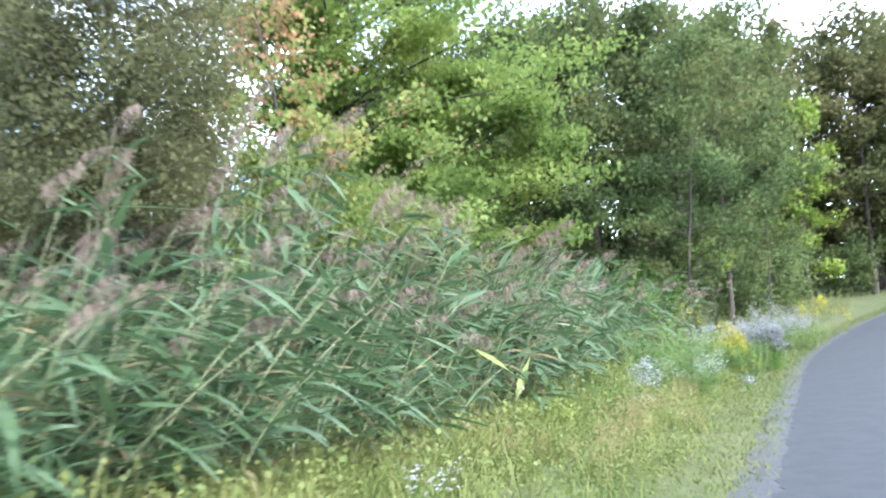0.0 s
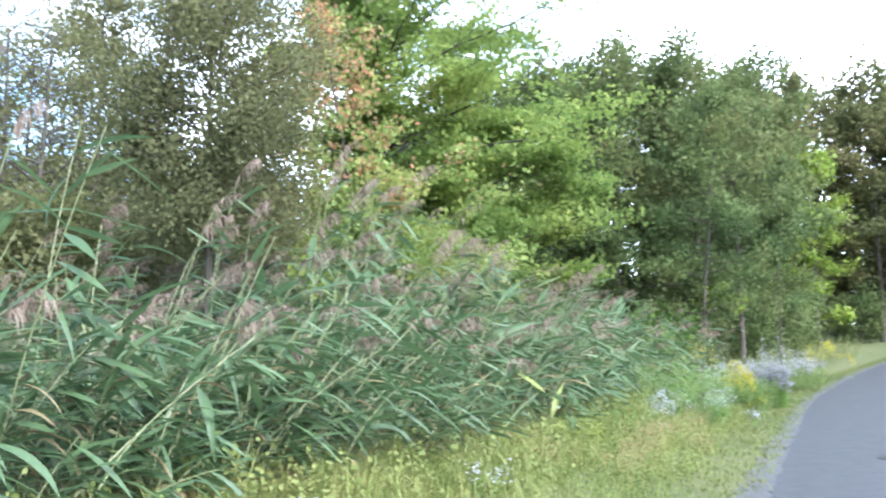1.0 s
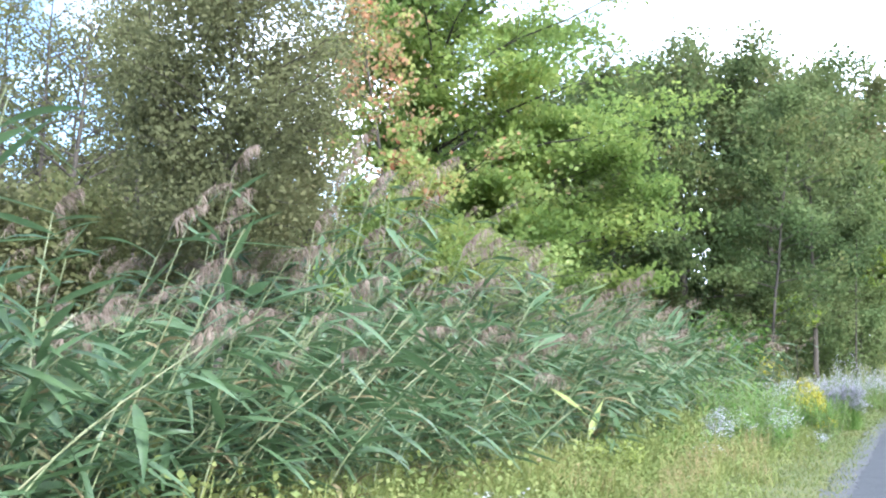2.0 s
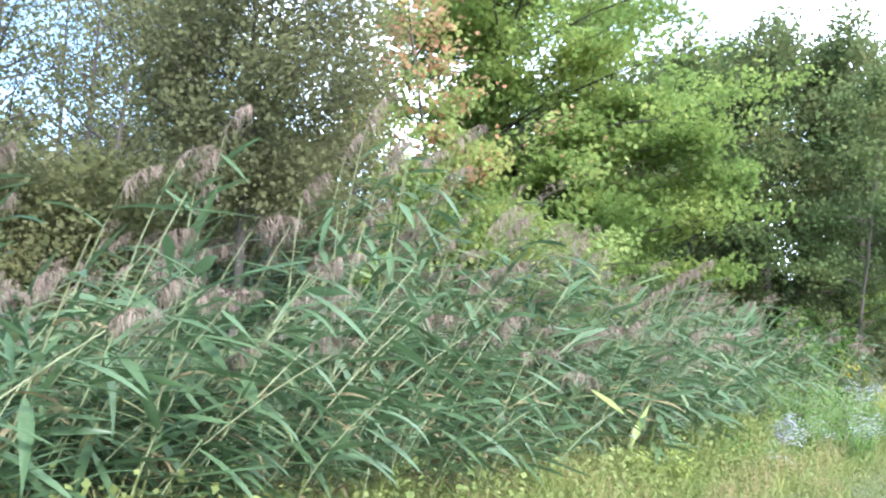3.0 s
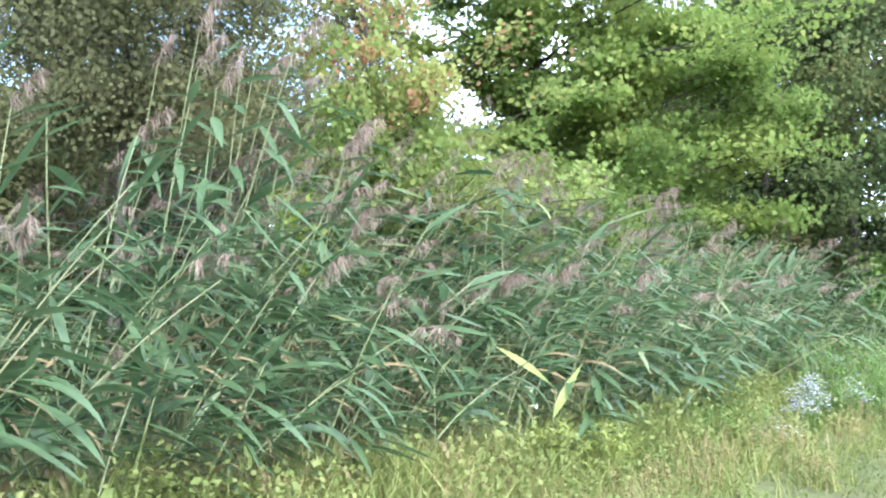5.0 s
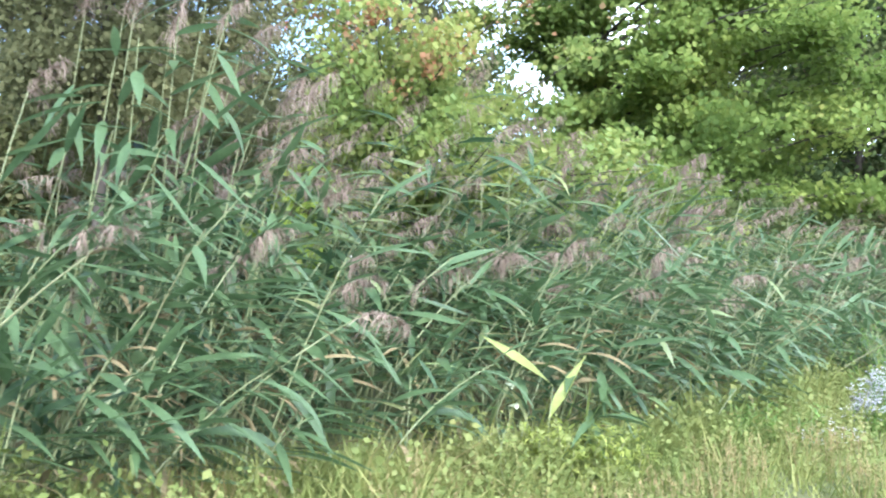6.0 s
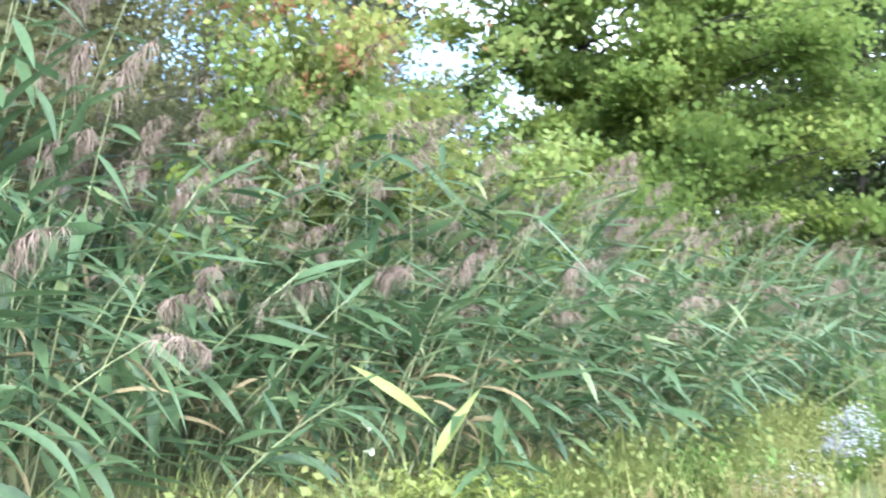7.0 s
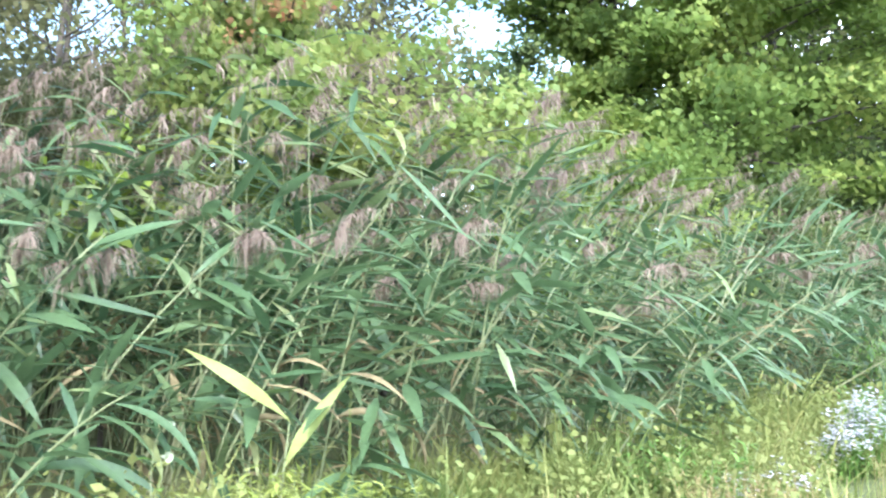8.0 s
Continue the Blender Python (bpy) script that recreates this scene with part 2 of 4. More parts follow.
def tube(points, radii, sides=6):
    """A tapered tube of quads along points."""
    p = np.asarray(points, float)
    r = np.asarray(radii, float)
    t = unit(np.gradient(p, axis=0))
    ref = np.where(np.abs(t[:, 2:3]) > 0.9, [[1.0, 0, 0]], [[0, 0, 1.0]])
    a = unit(np.cross(t, ref))
    b = np.cross(t, a)
    ang = np.linspace(0, 2 * np.pi, sides, endpoint=False)
    V = p[:, None] + r[:, None, None] * (np.cos(ang)[None, :, None] * a[:, None] + np.sin(ang)[None, :, None] * b[:, None])
    k, j = np.meshgrid(np.arange(len(p) - 1), np.arange(sides), indexing="ij")
    j2 = (j + 1) % sides
    F = np.stack([k * sides + j, k * sides + j2, (k + 1) * sides + j2, (k + 1) * sides + j], -1).reshape(-1, 4)
    return V.reshape(-1, 3), F


def blade(base, az, elev, length, width, droop, segs=5, fold=0.25, twist=0.0, taper=0.28):
    """A long leaf that starts at base, rises at elev and bends over by droop (radians), folded along its midrib."""
    s = np.linspace(0, 1, segs + 1)
    e = elev - droop * s ** 1.3
    step = length / segs
    hor = np.concatenate([[0], np.cumsum(np.cos((e[1:] + e[:-1]) / 2) * step)])
    ver = np.concatenate([[0], np.cumsum(np.sin((e[1:] + e[:-1]) / 2) * step)])
    d = np.array([math.cos(az), math.sin(az), 0])
    mid = np.asarray(base) + hor[:, None] * d + ver[:, None] * np.array([0, 0, 1.0])
    w = width * np.minimum(1, (s / taper + 0.25)) * np.clip(1 - ((s - taper) / (1 - taper)).clip(0) ** 1.7, 0.03, 1) / 2
    side = np.array([-math.sin(az), math.cos(az), 0])
    nrm = np.stack([-np.sin(e) * d[0], -np.sin(e) * d[1], np.cos(e)], -1)
    tw = twist * s
    sd = np.cos(tw)[:, None] * side + np.sin(tw)[:, None] * nrm
    up = -np.sin(tw)[:, None] * side + np.cos(tw)[:, None] * nrm
    L = mid + w[:, None] * sd + (fold * w)[:, None] * up
    Rr = mid - w[:, None] * sd + (fold * w)[:, None] * up
    V = np.stack([L, mid, Rr], 1).reshape(-1, 3)
    k = np.arange(segs)[:, None] * 3
    F = np.concatenate([k + np.array([0, 1, 4, 3]), k + np.array([1, 2, 5, 4])])
    return V, F


def scatter(protos, which, mats3, places, slots=None):
    """Copies of small pieces (points, faces, slots), turned by 3x3 matrices and set at places, as one bag."""
    bag_v, bag_f, bag_m, n = [], [], [], 0
    for k, (V, F, m) in enumerate(protos):
        sel = np.where(which == k)[0]
        if not len(sel):
            continue
        VV = np.einsum("kij,nj->kni", mats3[sel], V) + places[sel][:, None]
        FF = F[None] + (np.arange(len(sel)) * len(V))[:, None, None] + n
        bag_v.append(VV.reshape(-1, 3))
        bag_f.append(FF.reshape(-1, F.shape[1]))
        bag_m.append(np.tile(m, len(sel)))
        n += len(sel) * len(V)
    return np.concatenate(bag_v), np.concatenate(bag_f), np.concatenate(bag_m)


def turns(az, tilt_x, tilt_y, scale):
    """3x3 matrices: a small tilt, then a turn about z, then a scale."""
    ca, sa = np.cos(az), np.sin(az)
    z = np.zeros_like(az)
    o = np.ones_like(az)
    Rz = np.stack([ca, -sa, z, sa, ca, z, z, z, o], -1).reshape(-1, 3, 3)
    cx, sx, cy, sy = np.cos(tilt_x), np.sin(tilt_x), np.cos(tilt_y), np.sin(tilt_y)
    Rx = np.stack([o, z, z, z, cx, -sx, z, sx, cx], -1).reshape(-1, 3, 3)
    Ry = np.stack([cy, z, sy, z, o, z, -sy, z, cy], -1).reshape(-1, 3, 3)
    return np.einsum("kij,kjl,klm->kim", Rx, Ry, Rz) * scale[:, None, None]


# ---- plan ----
EDGE = np.array([2.155, 6.232])            # a point on the path's edge beside the reeds
ALONG = np.array([0.482, 0.876])         # the way the path runs
ACROSS = np.array([-0.876, 0.482])       # from the path towards the reeds
PATH_WIDTH = 2.35


def path_line():
    """The path's edge: straight, then a slow bend away from the reeds, then a sharp one into the wood."""
    step, p, a = 0.25, EDGE - 30 * ALONG, 0.0
    vs, pts, ways = [], [], []
    for k in range(560):
        v = -30 + k * step
        d = math.cos(a) * ALONG - math.sin(a) * ACROSS
        vs.append(v), pts.append(p.copy()), ways.append(d)
        p = p + d * step
        if 12.5 < v < 36:
            a += step / 82.0
        elif v >= 36 and a < 1.5:
            a += step / 15.0
    return np.array(vs), np.array(pts), np.array(ways)


LINE_V, LINE_P, LINE_D = path_line()


def path_point(v, u):
    """The place v metres along the path and u metres from its edge towards the reeds."""
    x, y, dx, dy = (np.interp(v, LINE_V, c) for c in (LINE_P[:, 0], LINE_P[:, 1], LINE_D[:, 0], LINE_D[:, 1]))
    return x - u * dy, y + u * dx


def path_distance(x, y):
    """Metres from the path's edge, towards the reeds."""
    x, y = np.asarray(x, float), np.asarray(y, float)
    best, sign = np.full(x.shape, 1e9), np.ones(x.shape)
    for p, d in zip(LINE_P[::6], LINE_D[::6]):
        qx, qy = x - p[0], y - p[1]
        dist = np.hypot(qx, qy)
        near = dist < best
        best = np.where(near, dist, best)
        sign = np.where(near, qy * d[0] - qx * d[1], sign)
    return np.where(best < 6, sign, np.sign(sign) * best)


def smooth(a, b, x):
    t = np.clip((x - a) / (b - a), 0, 1)
    return t * t * (3 - 2 * t)


def rise(v):
    """The ground climbs gently towards the wood."""
    w = np.clip(v - 8, 0, 20)
    return 0.0012 * w * w + 0.048 * np.clip(v - 28, 0, 32)


def ground_z(x, y):
    """Level beside the path, a low bank under the reeds, gentle unevenness."""
    x, y = np.asarray(x, float), np.asarray(y, float)
    u = path_distance(x, y)
    v = (x - EDGE[0]) * ALONG[0] + (y - EDGE[1]) * ALONG[1]
    bank = 0.22 * smooth(0.6, 3.0, u)
    bumps = 0.03 * np.sin(x * 1.3 + 0.6 * y) * np.sin(y * 1.1 - 0.4 * x) * smooth(0.1, 1.0, np.maximum(u, -u - PATH_WIDTH))
    return bank + bumps + rise(v) - 0.035


FRONT = [(-14.0, -9.0), (-6.4, -0.9), (-3.9, 2.5), (-2.4, 4.7), (-0.9, 6.9), (0.4, 8.8), (1.8, 10.6), (3.0, 13.1), (3.9, 15.6), (5.3, 17.9), (8.0, 21.2), (9.2, 22.5)]


def front_frame(s):
    """A point on the reeds' front line at s in 0..1 of its length, and the way into the bed."""
    p = np.array(FRONT)
    seg = np.linalg.norm(np.diff(p, axis=0), axis=1)
    cum = np.concatenate([[0], np.cumsum(seg)])
    d = np.asarray(s) * cum[-1]
    x = np.interp(d, cum, p[:, 0])
    y = np.interp(d, cum, p[:, 1])
    x2 = np.interp(d + 0.3, cum, p[:, 0])
    y2 = np.interp(d + 0.3, cum, p[:, 1])
    x1 = np.interp(d - 0.3, cum, p[:, 0])
    y1 = np.interp(d - 0.3, cum, p[:, 1])
    t = unit(np.stack([x2 - x1, y2 - y1], -1))
    return np.stack([x, y], -1), np.stack([-t[..., 1], t[..., 0]], -1), cum[-1]

# ---- ground, path ----
def make_ground():
    # fine near the path, coarse to the horizon
    def axis(lo, hi, far, step):
        a = np.arange(lo, hi + 1e-6, step)
        out = [a[-1]]
        s = step
        while out[-1] < far:
            s *= 1.35
            out.append(out[-1] + s)
        low = [a[0]]
        s = step
        while low[-1] > -far:
            s *= 1.35
            low.append(low[-1] - s)
        return np.concatenate([low[:0:-1], a, out[1:]])
    xs, ys = axis(-14, 22, 2500, 0.45), axis(-8, 40, 2500, 0.45)
    X, Y = np.meshgrid(xs, ys, indexing="ij")
    Z = ground_z(X, Y)
    V = np.stack([X, Y, Z], -1).reshape(-1, 3)
    i, j = np.meshgrid(np.arange(len(xs) - 1), np.arange(len(ys) - 1), indexing="ij")
    n = len(ys)
    F = np.stack([i * n + j, (i + 1) * n + j, (i + 1) * n + j + 1, i * n + j + 1], -1).reshape(-1, 4)
    me = mesh_np("ground", V, [F], [M_SOIL])
    me.polygons.foreach_set("use_smooth", np.ones(len(me.polygons), dtype=bool))
    return tagged(new("ground", me), "uneven grassy ground with soil showing, beside the path", "ground", kind="structure")


def strip(name, u0, u1, v0, v1, z, thick, mat, ragged=0.0, seed=1, camber=0.012):
    """A slab along the path from u0 to u1 across, with a crowned top and real sides."""
    rng = np.random.default_rng(seed)
    vs = np.arange(v0, v1 + 0.01, 0.16)
    cols = 7
    top, bot = [], []
    for v in vs:
        j0, j1 = rng.normal(0, ragged, 2)
        for c in range(cols):
            f = c / (cols - 1)
            u = u0 + (u1 - u0) * f + (j0 * (1 - f) if c < 2 else 0) + (j1 * f if c > cols - 3 else 0)
            x, y = path_point(v, u)
            crown = camber * (1 - (2 * f - 1) ** 2)
            zz = z + float(rise((x - EDGE[0]) * ALONG[0] + (y - EDGE[1]) * ALONG[1]))
            top.append((x, y, zz + crown))
            bot.append((x, y, zz - thick))
    V = np.array(top + bot)
    n, N = cols, len(top)
    F = []
    for i in range(len(vs) - 1):
        for c in range(cols - 1):
            a = i * n + c
            F.append((a, a + n, a + n + 1, a + 1))
        a = i * n
        F.append((a, N + a, N + a + n, a + n))
        a = i * n + cols - 1
        F.append((a, a + n, N + a + n, N + a))
    me = mesh_np(name, V, [np.array(F)], [mat])
    me.polygons.foreach_set("use_smooth", np.zeros(len(me.polygons), dtype=bool))
    return new(name, me)


make_ground()
tagged(strip("path", -PATH_WIDTH + 0.22, -0.27, -26, 88, -0.026, 0.05, M_ASPHALT, 0.022, 3), "grey worn asphalt footpath running along the grassy verge", "path", kind="structure")
tagged(strip("path_shoulder", -PATH_WIDTH - 0.12, -PATH_WIDTH + 0.45, -26, 88, -0.030, 0.05, M_GRAVEL, 0.015, 5, 0.0), "pale crumbled gravel shoulder along the asphalt path", "path edge", kind="structure")
tagged(strip("path_shoulder", -0.36, 0.06, -26, 88, -0.030, 0.05, M_GRAVEL, 0.022, 6, 0.0), "pale crumbled gravel shoulder along the grassy verge", "path edge", kind="structure")


def make_tar_mark(x, y, seed):
    """A thin uneven blot of tar on the asphalt."""
    rng = np.random.default_rng(seed)
    bm = bmesh.new()
    z = float(rise((x - EDGE[0]) * ALONG[0] + (y - EDGE[1]) * ALONG[1])) - 0.011
    ring = []
    for a, r in zip(np.linspace(0, 6.283, 15)[:-1], rng.uniform(0.6, 1.1, 14)):
        p = np.array([x, y]) + 0.34 * r * math.cos(a) * ALONG + 0.09 * r * math.sin(a) * ACROSS
        ring.append(bm.verts.new((p[0], p[1], z + 0.003)))
    low = [bm.verts.new((v.co.x * 1.0, v.co.y * 1.0, z - 0.012)) for v in ring]
    top = bm.verts.new((x, y, z + 0.004))
    for k in range(14):
        bm.faces.new((ring[k], ring[(k + 1) % 14], top))
        bm.faces.new((low[k], low[(k + 1) % 14], ring[(k + 1) % 14], ring[k]))
    me = bpy.data.meshes.new("tar_mark")
    bm.to_mesh(me)
    bm.free()
    me.materials.append(M_TAR)
    tagged(new("tar_mark", me), "small dark tar stain on the grey asphalt path", "stain", kind="structure")


make_tar_mark(5.6, 9.6, 8)


# ---- reeds ----
def reed_shape(rng, height=None, sparse=False, upright=False):
    """A reed leaning towards +x: stem line, leaves and plume, as arrays."""
    h = height or rng.uniform(2.0, 2.75)
    n = 9
    s = np.linspace(0, 1, n)
    lean0, lean1 = rng.uniform(0.08, 0.35), rng.uniform(0.5, 1.0)
    if sparse:
        lean0, lean1 = rng.uniform(0.35, 0.6), rng.uniform(0.7, 0.95)
    if upright:
        lean0, lean1 = rng.uniform(0.05, 0.18), rng.uniform(0.22, 0.45)
    ang = lean0 + (lean1 - lean0) * s ** 1.2
    step = h / (n - 1)
    side = rng.normal(0, 0.06)
    dx = np.concatenate([[0], np.cumsum(np.sin((ang[1:] + ang[:-1]) / 2) * step)])
    dz = np.concatenate([[0], np.cumsum(np.cos((ang[1:] + ang[:-1]) / 2) * step)])
    stem = np.stack([dx, side * dx, dz], -1)
    leaves = []
    at = rng.uniform(0.40, 0.5) if sparse else rng.uniform(0.24, 0.36)
    flip = rng.integers(0, 2)
    while at < 0.97:
        p = np.array([np.interp(at, s, stem[:, k]) for k in range(3)])
        f = 1.0 - abs(at - 0.6) * 0.9
        az = rng.normal(0.0, 0.34) + (0.36 if flip else -0.36)
        if rng.random() < 0.09:
            az += math.pi
        L = rng.uniform(0.34, 0.62) * (0.65 + 0.35 * f)
        leaves.append((p, az, float(np.clip(rng.normal(0.02, 0.46), -0.8, 0.95)), L, rng.uniform(0.054, 0.086) * (0.7 + 0.3 * f), abs(rng.normal(0.0, 0.36)), rng.normal(0, 0.6)))
        flip = 1 - flip
        at += rng.uniform(0.08, 0.13) if sparse else rng.uniform(0.048, 0.078)
    return stem, leaves, ang[-1], h


def plume_arrays(rng, base, ang, size=1.0, strands=64):
    """A nodding one-sided plume: an arched axis from which tassels of thin strands hang like a curtain."""
    bag = Bag()
    n = 7
    L = rng.uniform(0.26, 0.40) * size
    a = ang + np.linspace(0.1, rng.uniform(0.7, 1.15), n)
    dx = np.concatenate([[0], np.cumsum(np.sin(a[1:]) * L / (n - 1))])
    dz = np.concatenate([[0], np.cumsum(np.cos(a[1:]) * L / (n - 1))])
    ax = np.asarray(base) + np.stack([dx, 0 * dx, dz], -1)
    V, F = tube(ax, np.linspace(0.004, 0.0015, n), 3)
    bag.add(V, F)
    tassels = 15 if strands > 30 else 7
    for k in range(tassels):
        f = (k + rng.random()) / tassels
        p = np.array([np.interp(f, np.linspace(0, 1, n), ax[:, c]) for c in range(3)])
        ln = rng.uniform(0.15, 0.27) * (1.05 - 0.5 * f) * size
        az, el = rng.normal(0, 1.1), rng.uniform(-0.7, 0.35)
        for _ in range(strands // tassels):
            q = p + rng.normal(0, 0.006, 3)
            V, F = grass_blade(q, az + rng.normal(0, 0.45), el + rng.normal(0, 0.25), ln * rng.uniform(0.6, 1.05), rng.uniform(0.005, 0.0095), rng.uniform(0.7, 1.4), 2)
            bag.add(V, F)
    return bag.arrays()


def reed_arrays(rng, height=None, segs=4, strands=56, plume=True):
    """One reed in one set of arrays; slots: 0 leaf, 1 stem, 2 plume, 3 dry."""
    stem, leaves, ang, h = reed_shape(rng, height)
    bag = Bag()
    V, F = tube(stem, np.linspace(0.006, 0.0028, len(stem)), 4)
    bag.add(V, F, 1)
    for k, (p, az, el, L, w, dr, tw) in enumerate(leaves):
        V, F = blade(p, az, el, L, w, dr, segs, 0.25, tw)
        bag.add(V, F, 3 if k < 3 and rng.random() < 0.35 else 0)
    if plume:
        V, F, _ = plume_arrays(rng, stem[-1], ang, rng.uniform(0.8, 1.1), strands)
        bag.add(V, F, 2)
    return bag.arrays()


def make_reed(rng, label, height=None, plumed=True, sparse=False, upright=False):
    """A reed as a thing: stem, each leaf and the plume are parts."""
    stem, leaves, ang, h = reed_shape(rng, height, sparse, upright)
    root = tagged(new("reed"), label, "reed", "reeds at the edge of the reed bed")
    V, F = tube(stem, np.linspace(0.0095 if sparse else 0.0080, 0.0035, len(stem)), 6)
    cane = part("stem", mesh_np("stem", V, [F], [M_CANE if sparse else M_STEM]), root, "pale straw-coloured cane" if sparse else "")
    for k, (p, az, el, L, w, dr, tw) in enumerate(leaves):
        dry = k < 4 and rng.random() < 0.42
        V, F = blade(p, az, el, L * 0.8, w * 0.5, dr + 0.8, 6, 0.6, 3 * tw) if dry else blade(p, az, el, L, w, dr, 6, 0.25, tw)
        me = mesh_np("leaf", V, [F], [M_DRY if dry else M_REED])
        part("leaf", me, root, "withered tan leaf" if dry else "")
    if not plumed:
        return root
    V, F, _ = plume_arrays(rng, stem[-1], ang, rng.uniform(0.78, 1.08), 120)
    part("plume", mesh_np("plume", V, [F], [M_PANICLE]), cane, "drooping mauve-brown seed plume")
    return root


REED_WAY = radians(-12)     # the reeds lean with the wind
PLUMES = [
    (-1.0, 5.9, 1.47), (-0.95, 5.8, 1.90), (-1.35, 5.85, 2.12), (-2.0, 6.3, 2.08), (-2.15, 6.1, 2.40), (-2.1, 7.3, 2.75), (1.5, 12.0, 1.42), (2.9, 15.5, 1.31),
    (0.95, 11.8, 1.66), (2.25, 11.8, 1.58), (0.45, 11.65, 1.97), (2.65, 14.9, 1.30), (1.2, 15.4, 2.6), (2.8, 17.8, 2.45), (0.1, 10.2, 2.05), (1.4, 12.6, 2.0), (2.0, 14.0, 2.1),
]
PLUMES_BEHIND = [
    (-0.03, 8.46, 1.5), (0.5, 9.18, 1.43), (0.32, 11.56, 2.24), (0.62, 12.54, 2.3), (1.24, 10.57, 1.63), (1.06, 15.0, 2.6), (1.8, 12.19, 1.76), (3.04, 17.33, 2.18), (3.48, 18.5, 2.4), (4.4, 20.0, 2.4),
    (2.94, 13.39, 1.34), (0.87, 9.68, 1.45), (0.81, 13.83, 2.48), (1.48, 10.94, 1.64), (2.13, 11.64, 1.43), (2.41, 15.75, 2.1), (3.12, 18.0, 2.5), (1.59, 15.4, 2.45), (0.02, 10.97, 2.18), (-2.67, 5.21, 1.67),
    (-2.68, 4.58, 1.51), (-2.08, 7.91, 2.14), (-1.8, 6.76, 1.75), (-0.79, 9.66, 2.11), (-1.54, 6.25, 1.36), (-0.33, 10.34, 2.13), (-0.71, 9.4, 3.01), (-0.36, 9.4, 3.11), (-0.21, 9.4, 2.94), (-1.9, 8.03, 3.13),
]


def make_reeds():
    rng = np.random.default_rng(11)
    # single reeds along the front of the bed
    protos = [make_reed(rng, "leaning green reed with long leaves and a nodding plume", h, k % 3 == 1, k % 6 == 2, k % 4 == 3) for k, h in enumerate((1.5, 1.65, 2.0, 1.85, 1.75, 2.15, 2.05, 2.3, 1.9, 2.0, 1.7, 2.25))]
    for ob in protos:
        ob.location = (0, 0, -50)
    spots = []
    s0, s1 = 0.36, 0.93
    while len(spots) < 200:
        s = rng.uniform(s0, s1)
        p, inward, total = front_frame(s)
        q = p + inward * (0.1 + abs(rng.normal(0, 0.8)))
        if math.hypot(q[0] - 0.95, q[1] - 9.45) > 0.9:     # a gap where the young shoot stands
            spots.append(q)
    order = 0
    for q in spots:
        ob = protos[order % len(protos)]
        order += 1
        m = pose(q[0], q[1], float(ground_z(q[0], q[1])) - 0.02, rng.normal(0, 6), rng.normal(0, 10), math.degrees(REED_WAY) + rng.normal(0, 26))
        if ob.location.z < -40:
            ob.matrix_basis = m
        else:
            copy_thing(ob, m)
    tall = []
    # a taller clump that stands above the front, and tall reeds at the near end
    for x, y, h in [(-1.0, 9.3, 3.2), (-0.9, 9.5, 3.1), (-1.3, 9.5, 3.3), (-0.7, 9.2, 2.9), (-1.6, 9.3, 3.0), (-0.9, 9.9, 3.2), (-0.4, 9.5, 2.4), (-0.8, 8.9, 2.7), (-1.2, 9.0, 2.9), (-0.3, 9.2, 2.1), (-1.5, 8.8, 2.4), (-1.1, 8.6, 2.2), (-0.7, 9.6, 2.5), (-1.7, 9.0, 2.5), (-0.5, 8.8, 2.0), (-3.4, 4.0, 2.7), (-3.7, 3.7, 2.6), (-3.2, 4.4, 2.8), (-3.9, 4.3, 2.9)]:
        ob = make_reed(rng, "tall green reed standing above the rest of the bed", h, len(tall) % 2 == 0, False, True)
        tall.append(ob)
        ob.matrix_basis = pose(x, y, float(ground_z(x, y)) - 0.02, 0, rng.normal(0, 5), math.degrees(REED_WAY) + rng.normal(0, 24))
    # reeds whose plumes stand out along the bed
    for k, (x, y, z) in enumerate(PLUMES + PLUMES_BEHIND):
        seed = 500 + k
        az = REED_WAY + rng.normal(0, 0.3)
        gz = float(ground_z(x - 0.9, y)) - 0.02
        high = z > 2.7
        cane = k % 3 == 0 and not high
        stem, _, _, h = reed_shape(np.random.default_rng(seed), 2.0, cane, high)
        height = 2.0 * (z - gz) / stem[-1, 2]
        ob = make_reed(np.random.default_rng(seed), "leaning green reed with a full nodding plume", height, True, cane, high)
        end = stem[-1] * height / 2.0
        ob.matrix_basis = pose(x - end[0] * math.cos(az) + end[1] * math.sin(az), y - end[0] * math.sin(az) - end[1] * math.cos(az), gz, 0, 0, math.degrees(az))
    # short growth at the foot of the bed
    low = [make_reed(rng, "short leafy reed shoot at the foot of the bed", h, False) for h in (0.75, 0.9, 1.05, 1.2)]
    for k in range(100):
        p, inward, total = front_frame(rng.uniform(0.42, 0.93) if k < 60 else rng.uniform(0.40, 0.58))
        q = p + inward * rng.uniform(-0.12, 0.5)
        if math.hypot(q[0] - 1.4, q[1] - 9.8) < 0.6 and k > 3:
            continue
        m = pose(q[0], q[1], float(ground_z(q[0], q[1])) - 0.02, 0, rng.normal(0, 8), math.degrees(REED_WAY) + rng.normal(0, 40))
        if k < 4:
            low[k].matrix_basis = m
        else:
            copy_thing(low[k % 4], m)
    # the rest of the bed
    small = [reed_arrays(rng, rng.uniform(2.0, 2.9), 3, 45) for _ in range(12)] + [reed_arrays(rng, rng.uniform(1.3, 2.5), 3, 10, False) for _ in range(28)]
    n = 2100
    s = rng.uniform(0.12, 1.0, n)
    depth = 0.15 + rng.uniform(0.0, 1.0, n) ** 0.85 * 7.0
    p, inward, _ = front_frame(s)
    q = p + inward * depth[:, None]
